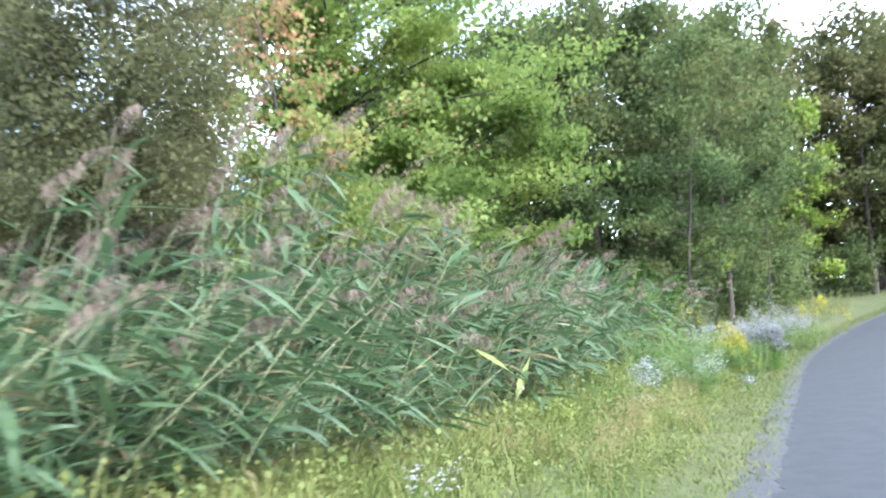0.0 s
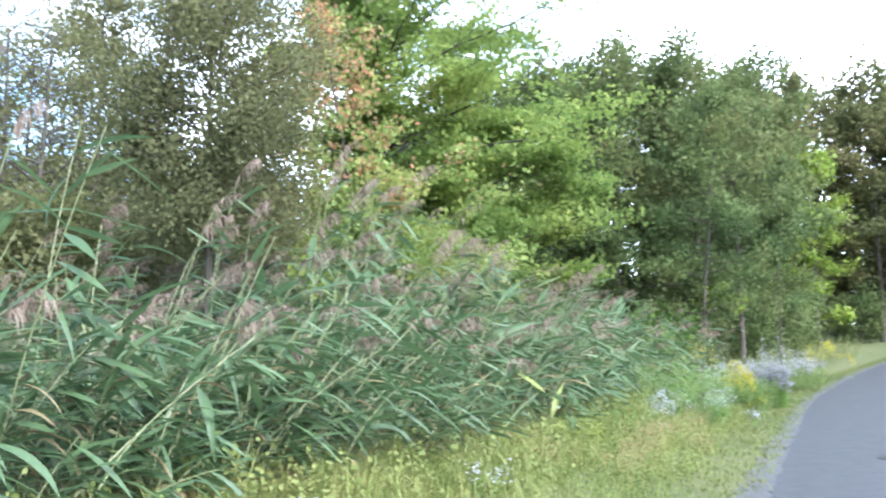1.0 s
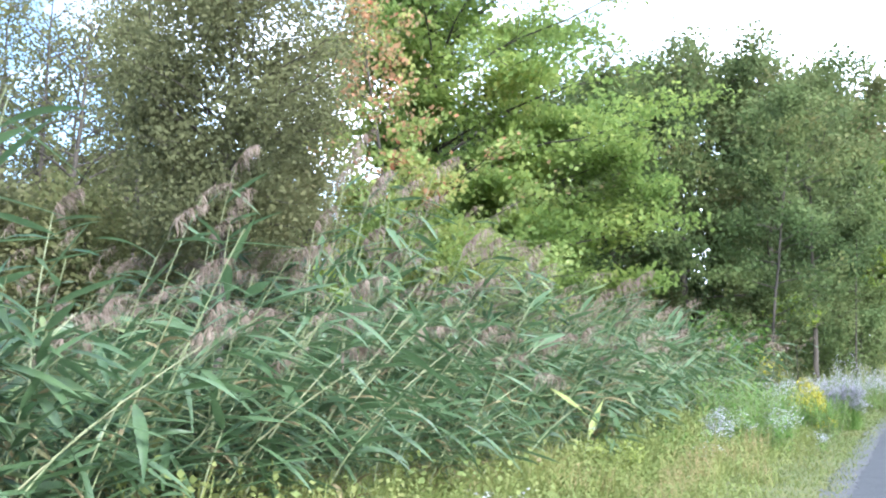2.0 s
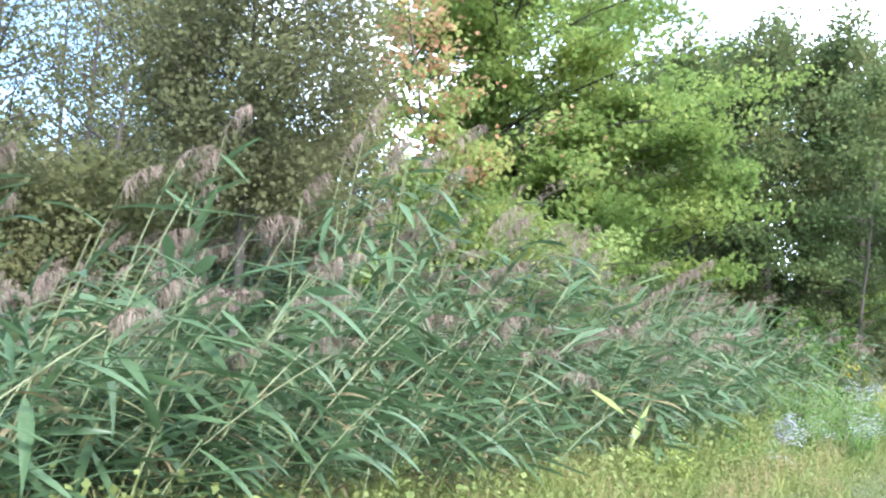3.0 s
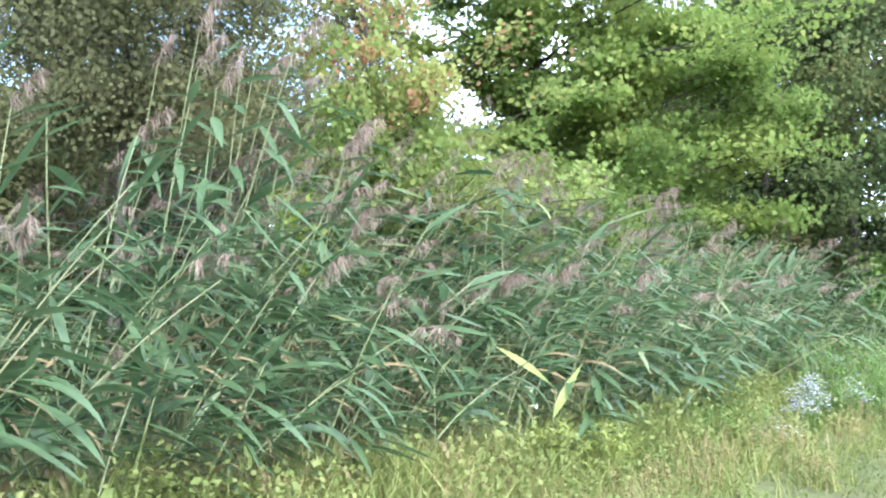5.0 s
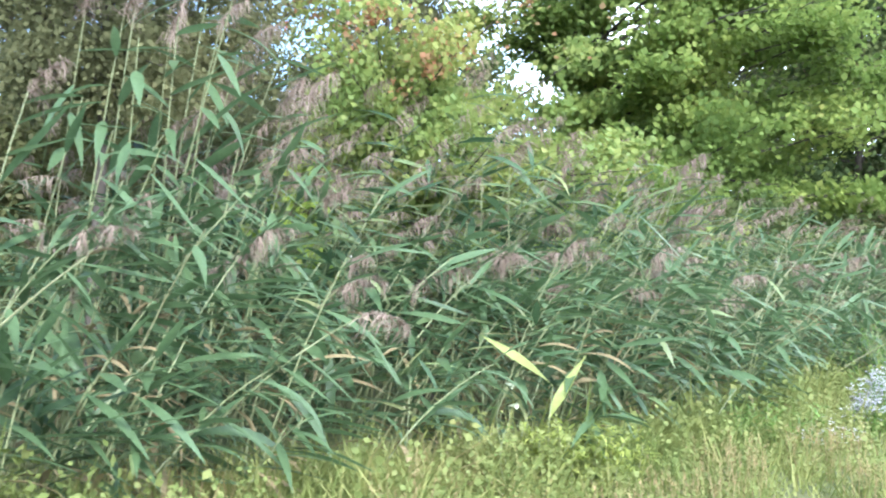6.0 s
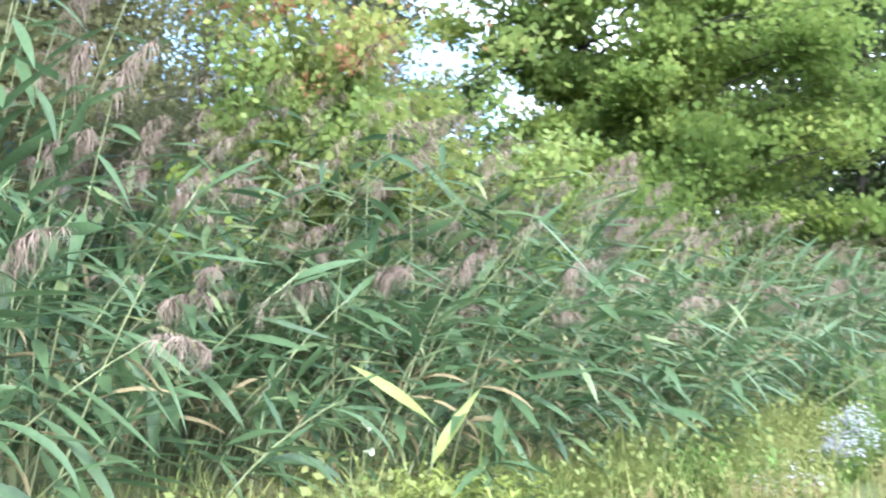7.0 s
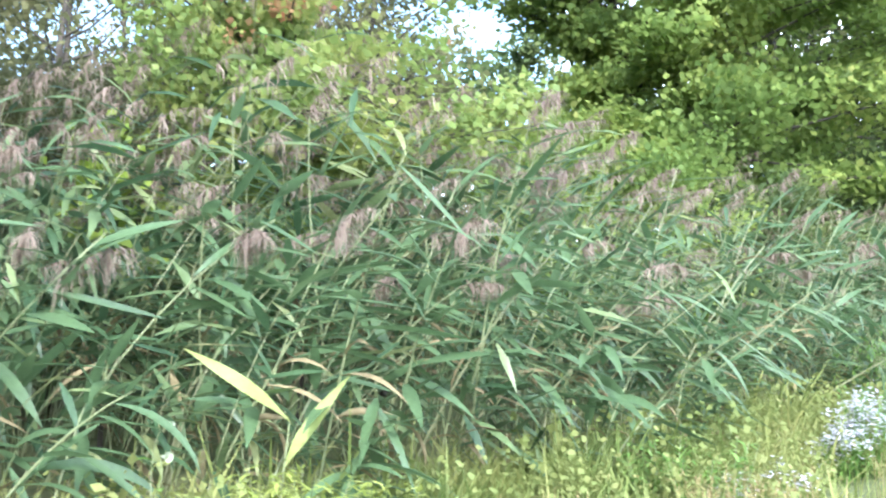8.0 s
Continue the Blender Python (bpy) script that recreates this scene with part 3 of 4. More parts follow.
    # plumes stand mostly at the back, above the leaves
    which = np.where(rng.random(n) < 0.16 + 0.40 * smooth(0.6, 2.5, depth) + 0.12 * smooth(0.55, 0.65, s), rng.integers(0, 12, n), rng.integers(12, len(small), n))
    far = smooth(0.62, 0.9, s)
    sc = rng.uniform(0.86, 1.10, n) * (0.66 + 0.28 * smooth(0.0, 2.8, depth)) * (0.82 + 0.37 * smooth(0.55, 0.66, s)) * (1 - 0.19 * far)
    R3 = turns(REED_WAY + rng.normal(0, 0.42, n), rng.normal(0, 0.08, n), rng.normal(0, 0.1, n), sc)
    pl = np.stack([q[:, 0], q[:, 1], ground_z(q[:, 0], q[:, 1]) - 0.02], -1)
    # closer growth where the path runs nearest to the bed
    rng2 = np.random.default_rng(12)
    k = 300
    p, inward, _ = front_frame(rng2.uniform(0.36, 0.52, k))
    q = p + inward * rng2.uniform(0.5, 3.2, k)[:, None]
    which = np.concatenate([which, rng2.integers(12, len(small), k)])
    R3 = np.concatenate([R3, turns(REED_WAY + rng2.normal(0, 0.42, k), rng2.normal(0, 0.08, k), rng2.normal(0, 0.1, k), rng2.uniform(0.6, 0.85, k))])
    pl = np.concatenate([pl, np.stack([q[:, 0], q[:, 1], ground_z(q[:, 0], q[:, 1]) - 0.02], -1)])
    V, F, m = scatter(small, which, R3, pl)
    tagged(new("reed_bed", mesh_np("reed_bed", V, [F], [M_REED, M_STEM, M_PANICLE, M_DRY], m)), "dense bed of tall green reeds with mauve-brown plumes", "reeds", kind="stuff")


# ---- small growth helpers ----
def branch_lines(rng, start, direction, length, wander, up, n=6):
    p, d = np.array(start, float), unit(direction)
    out = [p.copy()]
    for _ in range(n - 1):
        d = unit(d + rng.normal(0, wander, 3) + np.array([0, 0, up]))
        p = p + d * length / (n - 1)
        out.append(p.copy())
    return np.array(out)


def leaf_quads(rng, centres, size, flat=0.5, aspect=0.8):
    """Small folded leaves, two quads each, at centres; flat: how far they lie level."""
    n = len(centres)
    lie = np.sin(centres[:, [1, 2, 0]] * 2.1 + 1.3 * np.sin(centres[:, [2, 0, 1]] * 1.7)) * 0.55
    nrm = unit(rng.normal(0, 0.62, (n, 3)) * [1, 1, 1 - 0.5 * flat] + lie + [0, 0, 1.5 * flat])
    t = unit(np.cross(nrm, rng.normal(0, 1, (n, 3))))
    b = np.cross(nrm, t)
    s = size * rng.uniform(0.6, 1.3, (n, 1))
    a, w = t * s, b * s * aspect
    droop = nrm * s * 0.22
    V = np.stack([centres - a, centres - 0.1 * a - w - droop, centres + a - droop * 0.6, centres - 0.1 * a + w - droop], 1)
    # the midrib stands above the two edges, so the leaf is folded, not flat
    F = np.arange(n)[:, None] * 4 + np.array([0, 1, 2, 3])
    return V.reshape(-1, 3), F


# ---- grass and weeds of the verge ----
def tuft_arrays(rng, blades, h0, h1, width, spread, slot=0, segs=2):
    bag = Bag()
    for _ in range(blades):
        r, a = spread * math.sqrt(rng.random()), rng.uniform(0, 6.283)
        h = rng.uniform(h0, h1)
        V, F = grass_blade((r * math.cos(a), r * math.sin(a), 0), rng.uniform(0, 6.283), rng.uniform(1.1, 1.5), h, width * rng.uniform(0.7, 1.4), rng.uniform(0.2, 1.3), segs)
        bag.add(V, F, slot)
    return bag.arrays()


def grass_blade(base, az, elev, length, width, droop, segs=3):
    s = np.linspace(0, 1, segs + 1)
    e = elev - droop * s ** 1.5
    step = length / segs
    hor = np.concatenate([[0], np.cumsum(np.cos(e[1:]) * step)])
    ver = np.concatenate([[0], np.cumsum(np.sin(e[1:]) * step)])
    d = np.array([math.cos(az), math.sin(az), 0])
    side = np.array([-d[1], d[0], 0])
    mid = np.asarray(base) + hor[:, None] * d + ver[:, None] * np.array([0, 0, 1.0])
    w = width * np.clip(1 - s ** 1.6, 0.06, 1) / 2
    V = np.stack([mid + w[:, None] * side, mid - w[:, None] * side], 1).reshape(-1, 3)
    k = np.arange(segs)[:, None] * 2
    return V, k + np.array([0, 1, 3, 2])


def weed_arrays(rng, h):
    """A low leafy weed: a few thin stems with a dome of tiny rounded leaves."""
    bag = Bag()
    for _ in range(4):
        st = branch_lines(rng, (0, 0, 0), (rng.normal(0, 0.35), rng.normal(0, 0.35), 1), h * rng.uniform(0.7, 1.0), 0.1, 0.02, 4)
        if not len(bag.v):
            V, F = tube(st, np.linspace(0.003, 0.0012, 4), 3)
            bag.add(V, F, 1)
        n = 15
        g = rng.uniform(0.25, 1.05, n)
        c = np.stack([np.interp(g, np.linspace(0, 1, 4), st[:, k]) for k in range(3)], -1) + rng.normal(0, 0.035, (n, 3))
        V, F = leaf_quads(rng, c, rng.uniform(0.009, 0.018), 0.6, 0.8)
        bag.add(V, F, 1)
    return bag.arrays()


def front_distance(x, y):
    """How far a place lies before the reeds' front line (towards the path), about."""
    p = np.array(FRONT)
    best = np.full(np.shape(x), 1e9)
    for a, b in zip(p[:-1], p[1:]):
        d = b - a
        t = np.clip(((x - a[0]) * d[0] + (y - a[1]) * d[1]) / (d @ d), 0, 1)
        qx, qy = x - a[0] - t * d[0], y - a[1] - t * d[1]
        sgn = np.where(d[0] * qy - d[1] * qx > 0, -1, 1)
        dist = np.hypot(qx, qy)
        best = np.where(dist < np.abs(best), dist * sgn, best)
    return best


def make_verge():
    rng = np.random.default_rng(5)
    tall = [tuft_arrays(rng, 14, 0.14, 0.42, 0.012, 0.16, 0, 2) for _ in range(8)]
    weeds = [weed_arrays(rng, rng.uniform(0.18, 0.42)) for _ in range(10)]
    short = [tuft_arrays(rng, 7, 0.03, 0.085, 0.013, 0.15, 2, 1) for _ in range(6)]
    protos = tall + weeds + short
    # tall growth between the mown edge and the reeds
    n = 9800
    v = rng.uniform(-14, 24, n)
    u = rng.uniform(0.3, 8.5, n)
    x, y = path_point(v, u)
    fd = front_distance(x, y)
    patch = 0.5 + 0.5 * np.sin(x * 1.7 + 1.1 * np.sin(y * 0.9)) * np.sin(y * 1.3 + 0.8)
    keep = (fd > -0.15) & (rng.random(n) < smooth(0.45, 0.95, u) * (0.45 + 0.55 * patch))
    x, y, u, fd, patch = x[keep], y[keep], u[keep], fd[keep], patch[keep]
    k = len(x)
    lean = smooth(2.2, 0.0, fd)
    which = np.where(rng.random(k) < (0.46 + 0.34 * patch) * smooth(-0.1, 0.35, fd), rng.integers(8, 18, k), rng.integers(0, 8, k))
    sc = (0.70 + 0.65 * lean + 0.35 * patch) * rng.uniform(0.75, 1.25, k) * np.where(rng.random(k) < 0.04, 1.2, 1.0)
    # along the mown edge: short tufts, and the lawn beyond the path
    n2 = 20000
    v2 = rng.uniform(-12, 46, n2)
    u2 = np.where(rng.random(n2) < 0.72, rng.uniform(-0.13, 1.15, n2), rng.uniform(-PATH_WIDTH - 3.2, -PATH_WIDTH - 0.18, n2))
    x2, y2 = path_point(v2, u2)
    ok = front_distance(x2, y2) > -0.3
    x2, y2 = x2[ok], y2[ok]
    k2 = len(x2)
    # rank grass further on, between path and trees
    n3 = 3200
    v3 = rng.uniform(14, 44, n3)
    u3 = rng.uniform(1.3, 1.6, n3) + rng.uniform(0, 1, n3) ** 1.4 * 6.5
    x3, y3 = path_point(v3, u3)
    ok = front_distance(x3, y3) > -0.3
    x3, y3 = x3[ok], y3[ok]
    k3 = len(x3)
    # tall grass growing up into the reeds' foot
    p4, in4, _ = front_frame(rng.uniform(0.36, 0.95, 2600))
    q4 = p4 + in4 * rng.normal(-0.1, 0.32, 2600)[:, None]
    X, Y = np.concatenate([x, x2, x3, q4[:, 0]]), np.concatenate([y, y2, y3, q4[:, 1]])
    W = np.concatenate([which, rng.integers(18, 24, k2), rng.integers(0, 18, k3), rng.integers(0, 8, 2600)])
    S = np.concatenate([sc, rng.uniform(0.6, 1.3, k2), rng.uniform(0.8, 1.5, k3), rng.uniform(0.8, 1.4, 2600)])
    N = len(X)
    R3 = turns(rng.uniform(0, 6.283, N), rng.normal(0, 0.12, N), rng.normal(0, 0.12, N), S)
    V, F, m = scatter(protos, W, R3, np.stack([X, Y, ground_z(X, Y) - 0.01], -1))
    tagged(new("verge_grass", mesh_np("verge_grass", V, [F], [M_GRASS, M_FORB, M_LAWN], m)), "yellow-green rank grass and leafy weeds beside the path", "grass", kind="stuff")


make_verge()
make_reeds()


# ---- trees ----
def make_tree(name, label, at, height, spread, first, leaf_mat, bark, leaves, leaf_size, seed, trunk_r=None, limbs=26, layered=0.5, lean=(0, 0), thin=0.0, shape="oval", category="tree", clump=0.34, group="", boughs=(), bare_top=0.0, turned=None, side=0.0, window=()):
    """A tapered trunk with limbs and twigs, and a crown of single leaves in sprays along the twigs."""
    rng = np.random.default_rng(seed)
    root = tagged(new(name), label, category, group)
    z0 = float(ground_z(at[0], at[1])) - 0.05
    root.location = (at[0], at[1], z0)
    r0 = trunk_r or height * 0.014
    wood = Bag()
    top = height * 0.96
    k = 12
    tz = np.linspace(0, top, k)
    tx = lean[0] * (tz / top) ** 1.3 + np.cumsum(rng.normal(0, 0.022 * height / 8, k))
    ty = lean[1] * (tz / top) ** 1.3 + np.cumsum(rng.normal(0, 0.022 * height / 8, k))
    line = np.stack([tx - tx[0], ty - ty[0], tz], -1)
    V, F = tube(line, r0 * np.clip(1.15 - tz / top, 0.06, 1.1) * (1 + 0.5 * np.exp(-tz * 3)), 8)
    wood.add(V, F)
    twigs = []

    def sprays(limb, reach, count):
        for j in range(count):
            g = rng.uniform(0.22, 1.0)
            q = np.array([np.interp(g, np.linspace(0, 1, 7), limb[:, c]) for c in range(3)])
            dd = unit(limb[-1] - limb[0])
            sd = np.cross(dd, [0, 0, 1]) * rng.choice([-1, 1])
            d2 = dd * rng.uniform(0.2, 0.9) + sd * rng.uniform(0.3, 0.9) + np.array([0, 0, rng.normal(0.05, 0.25 * (1 - 0.65 * layered))])
            tw = branch_lines(rng, q, d2, reach * rng.uniform(0.22, 0.45), 0.16, 0.0, 4)
            V, F = tube(tw, r0 * 0.09 * np.linspace(1, 0.2, 4), 3)
            wood.add(V, F)
            twigs.append(tw)

    for i in range(limbs):
        f = (i + rng.random()) / limbs
        z = first + (top - first) * f
        p = np.array([np.interp(z, tz, line[:, c]) for c in range(3)])
        if shape == "oval":
            reach = spread * (math.sin(math.pi * min(1, 0.18 + 0.80 * f)) ** 0.7)
        elif shape == "cone":
            reach = spread * (1.05 - 0.92 * f)
        else:
            reach = spread * (0.55 + 0.45 * math.sin(math.pi * f))
        reach *= rng.uniform(0.75, 1.12)
        az = i * 2.399 + rng.normal(0, 0.3)
        reach *= 1 + side * math.cos(az)
        if window and window[0] < z < window[1] and math.cos(az + 2.4) > 0.5:     # a bare stretch of trunk towards the path
            reach *= 0.3
        rise = rng.uniform(0.05, 0.45) + 0.5 * f
        d = np.array([math.cos(az), math.sin(az), rise])
        limb = branch_lines(rng, p, d, reach, 0.10, 0.02 if layered < 0.6 else -0.02, 7)
        V, F = tube(limb, r0 * 0.42 * (1 - 0.6 * f) * np.linspace(1, 0.12, 7), 4)
        wood.add(V, F)
        sprays(limb, reach, rng.integers(6, 10))
    for z, vec in boughs:
        p = np.array([np.interp(z, tz, line[:, c]) for c in range(3)])
        n = np.linalg.norm(vec)
        limb = branch_lines(rng, p, vec, n, 0.04, 0.0, 7)
        V, F = tube(limb, r0 * 0.4 * np.linspace(1, 0.12, 7), 5)
        wood.add(V, F)
        sprays(limb, n * 0.55, 10)
    part("trunk", wood.mesh("trunk", [bark]), root)
    tw = np.array(twigs)
    pick = rng.integers(0, len(tw), leaves)
    dens = 0.12 + 0.88 * rng.uniform(0.0, 1.0, len(tw)) ** 1.2
    pick = pick[rng.random(leaves) < dens[pick] * (1 - thin)]
    if bare_top:
        share = np.clip((tw[pick][:, 1, 2] - 0.45 * top) / (0.35 * top), 0, 1)
        pick = pick[rng.random(len(pick)) > bare_top * share]
    n = len(pick)
    f = rng.uniform(0.05, 1.08, n)
    seg = np.clip((f * 3).astype(int), 0, 2)
    lf = (f * 3 - seg)[:, None]
    c = tw[pick, seg] * (1 - lf) + tw[pick, seg + 1] * lf
    c = c + rng.normal(0, 1, (n, 3)) * [clump, clump, clump * (1 - 0.72 * layered)] * (spread / 4) ** 0.5 * 0.85
    V, F = leaf_quads(rng, c, leaf_size, 0.25 + 0.3 * layered)
    mats, slot = [leaf_mat], None
    if turned:       # leaves that have turned: more towards the top, and whole sprays here and there
        mat2, z_low, z_high, share, sprigs = turned
        odds = share * np.clip((c[:, 2] - z_low) / (z_high - z_low), 0, 1)
        for p in sprigs:
            odds = np.where(np.linalg.norm(c + [at[0], at[1], z0] - np.array(p), axis=1) < 0.17, 0.8, odds)
        slot, mats = (rng.random(n) < odds).astype(int), [leaf_mat, mat2]
    part("crown", mesh_np("crown", V, [F], mats, slot), root)
    return root


make_tree("maple_tree", "bright green maple with layered boughs behind the reeds", (1.5, 24.8), 13.5, 4.5, 2.8, M_MAPLE, M_BARK, 250000, 0.066, 2, 0.125, 70, 0.8, shape="round", clump=0.30, side=0.58, window=(4.0, 7.2),
          boughs=[(3.2, (5.4, -2.0, 0.9)), (2.9, (4.8, -1.2, 0.5)), (4.2, (5.0, -1.0, 1.2)), (3.0, (5.2, -0.2, 0.5)), (2.9, (3.0, -3.4, 0.7)), (2.4, (-1.8, -3.0, 0.9)), (3.2, (-2.4, -1.5, 1.0)), (3.4, (4.4, 1.0, 1.4)), (2.3, (1.2, -3.6, 0.8)), (2.8, (-0.6, -2.6, 0.6)), (6.2, (-1.9, -1.8, 0.8)), (7.0, (2.4, -3.0, 0.8)), (5.2, (3.8, -2.4, 0.7)), (7.4, (-1.2, -2.6, 0.9)), (6.4, (3.2, -2.0, 0.7)), (4.6, (4.2, -2.2, 0.5)), (5.8, (4.0, -1.0, 0.6)), (3.4, (1.2, -2.4, 0.7)), (3.8, (2.4, -2.2, 0.6)), (4.4, (1.8, -2.6, 0.5)), (5.2, (1.6, -2.4, 0.5)), (3.2, (0.2, -2.6, 0.6)), (6.3, (0.9, -0.2, 4.4)), (5.4, (-2.5, -0.5, 1.2)), (6.6, (-0.8, 0.2, 4.2))])
make_tree("maple_tree", "small maple turning yellow and orange behind the reeds", (0.1, 14.3), 6.7, 1.25, 1.7, M_TURNING, M_BARK, 40000, 0.039, 7, 0.05, 26, 0.6, (-0.75, -0.3), 0.05, "oval", clump=0.27, bare_top=0.60,
          boughs=[(1.9, (1.6, -0.9, 1.1)), (2.0, (1.25, -1.7, 0.8)), (2.6, (0.6, -0.9, 1.1)), (2.9, (-0.2, -1.3, 1.1)), (2.4, (0.0, -1.4, 0.8)), (2.2, (-0.55, -1.3, 0.9)), (2.8, (-0.3, -1.6, 0.6)), (3.2, (-0.7, -1.0, 0.7)), (1.8, (0.5, -1.5, 0.9)), (2.0, (2.0, -0.3, 0.9)), (3.0, (0.8, -1.2, 0.6)), (2.6, (2.1, -0.8, 1.0)), (2.2, (2.4, -1.2, 0.6)), (3.3, (1.5, -1.0, 0.9))],
          turned=(M_FLAME, 3.4, 5.4, 0.62, [(0.5, 13.6, 3.8), (1.65, 13.4, 3.27), (-0.15, 12.95, 4.1), (0.3, 13.3, 3.65), (0.0, 13.2, 3.4), (-0.5, 13.2, 4.0)]))
make_tree("olive_brown_tree", "olive-brown small-leaved tree with thin dark branches", (-2.45, 11.75), 5.9, 1.65, 2.9, M_OLIVE, M_BARK, 142000, 0.029, 20, 0.065, 48, 0.25, (0.2, 0), 0.0, "round", clump=0.36, group="trees behind the reeds", bare_top=0.5, side=0.08)
make_tree("olive_brown_tree", "olive-brown small-leaved tree with thin dark branches", (-1.7, 20.8), 7.2, 1.5, 1.2, M_OLIVE, M_BARK, 17000, 0.050, 21, 0.09, 40, 0.25, (0.2, 0), 0.0, "round", clump=0.36, group="trees behind the reeds")
# x, y, height, leaves
SLENDER = [(-11.5, 24.0, 11.0, 14000), (-9.3, 26.5, 11.0, 15000), (-13.5, 21.0, 10.0, 12000), (4.2, 33.0, 11.0, 13000), (-8.6, 20.0, 9.0, 8000), (-5.4, 23.0, 10.2, 26000), (-6.3, 27.0, 11.0, 24000), (-3.6, 26.0, 9.0, 9000), (-7.4, 25.0, 9.5, 9000), (-8.0, 18.6, 8.5, 2500), (-9.6, 20.5, 9.5, 3000), (-7.0, 21.0, 9.0, 2500), (-10.6, 22.0, 10.0, 3500), (-6.0, 19.4, 8.0, 2500)]
for k, (x, y, h, n) in enumerate(SLENDER):
    make_tree("slender_tree", "slender half-bare tree with dark upright stem", (x, y), h, 2.4, 1.8, M_RUSSET if k % 3 == 1 else M_OLIVE, M_BARK, int(n * 1.35), 0.048, 40 + k, 0.09, 26, 0.2, (0.4, 0), 0.1, "oval", group="trees behind the reeds", bare_top=0.3)
RIGHT = [
    (7.6, 31.6, 9.8, 2.9, M_DARK), (10.3, 33.0, 10.7, 3.3, M_BLUEGREEN), (13.4, 33.5, 10.8, 3.3, M_BLUEGREEN), (16.6, 37.5, 11.2, 3.3, M_DARK),
    (19.6, 42.0, 11.0, 3.4, M_RUSSET), (8.8, 38.0, 11.0, 3.6, M_DARK), (27.6, 45.5, 12.5, 3.8, M_RUSSET), (31.5, 47.0, 13.0, 4.2, M_DARK),
    (4.6, 37.0, 9.8, 3.3, M_DARK), (14.0, 41.0, 12.0, 3.8, M_DARK), (24.0, 47.0, 12.5, 4.0, M_RUSSET),
]
for k, (x, y, h, s, mt) in enumerate(RIGHT):
    make_tree("woodland_tree", "dark dull-green woodland tree at the edge of the wood" if mt is not M_RUSSET else "woodland tree turning rusty brown at the wood's edge", (x, y), h * 0.94, s, 1.2, mt, M_BARK, 44000 if k < 4 else 24000, 0.078 if k < 4 else 0.12, 60 + k, 0.14, 30, 0.35, (0, 0), 0.0, "round", clump=0.45, group="trees at the wood's edge")
for k, (x, y, h) in enumerate([(-9.0, 38.0, 7.4), (-3.5, 40.0, 8.0), (-14.5, 36.0, 7.0), (-20.0, 33.0, 7.0), (1.5, 42.0, 6.0), (-6.0, 34.0, 6.6), (-12.0, 31.0, 6.0)]):
    make_tree("woodland_tree", "dull olive-green woodland tree far behind the reeds", (x, y), h, 3.4, 0.8, (M_OLIVE, M_DARK, M_RUSSET)[k % 3], M_BARK, 11000, 0.13, 110 + k, 0.14, 28, 0.35, (0, 0), 0.0, "round", clump=0.45, group="trees behind the reeds")
make_tree("sapling", "lime-green young tree at the wood's edge", (20.8, 39.5), 8.3, 1.9, 1.2, M_LIME, M_BARK, 11000, 0.09, 90, 0.06, 20, 0.5, group="saplings")
make_tree("sapling", "lime-green low sapling under the dark trees", (11.3, 27.0), 2.7, 0.8, 1.9, M_LIME, M_BARK, 1300, 0.07, 91, 0.02, 10, 0.7, group="saplings")
make_tree("slender_tree", "thin dark-stemmed tree leaning at the reed bed's end", (9.6, 24.6), 8.0, 1.8, 1.6, M_DARK, M_BARK, 14000, 0.055, 92, 0.045, 22, 0.3, (1.0, 0.3), 0.0)
make_tree("slender_tree", "slender dark-stemmed tree by the wood", (11.9, 27.2), 9.0, 2.1, 1.9, M_BLUEGREEN, M_BARK, 16000, 0.06, 93, 0.07, 22, 0.3, (0.2, 0.3), 0.0)
make_tree("slender_tree", "very thin pale-stemmed tree by the wood", (12.9, 27.0), 7.0, 1.4, 2.6, M_DARK, M_BARK, 7000, 0.06, 94, 0.024, 16, 0.3, (0.3, 0.1), 0.0)
for k, (x, y) in enumerate([(25.4, 42.5), (27.2, 41.6)]):
    make_tree("slender_tree", "grey-trunked tree where the path bends", (x, y), 10.0, 3.0, 2.6, M_RUSSET, M_BARK, 22000, 0.08, 97 + k, 0.11, 26, 0.35, (0.2, 0), 0.0, "round")


make_tree("bush", "dull olive-brown thicket bush behind the reeds", (-2.5, 15.2), 3.2, 1.3, 0.5, M_OLIVE, M_BARK, 16000, 0.04, 180, 0.03, 26, 0.3, category="bush", shape="round")


def leaf_mass(name, label, category, spots, radii, counts, size, mats, seed):
    """A mass of shrubs: many uneven clumps of leaves in one mesh."""
    rng = np.random.default_rng(seed)
    c, slot = [], []
    for (x, y, z), r, k in zip(spots, radii, counts):
        d = unit(rng.normal(0, 1, (k, 3))) * (rng.uniform(0, 1, (k, 1)) ** 0.45) * [r, r, r * 0.75]
        c.append(np.array([x, y, z]) + d * rng.uniform(0.7, 1.2, (k, 1)))
        slot.append(np.full(k, rng.integers(0, len(mats))))
    V, F = leaf_quads(rng, np.concatenate(c), size, 0.4)
    return tagged(new(name, mesh_np(name, V, [F], mats, np.concatenate(slot))), label, category, kind="stuff")


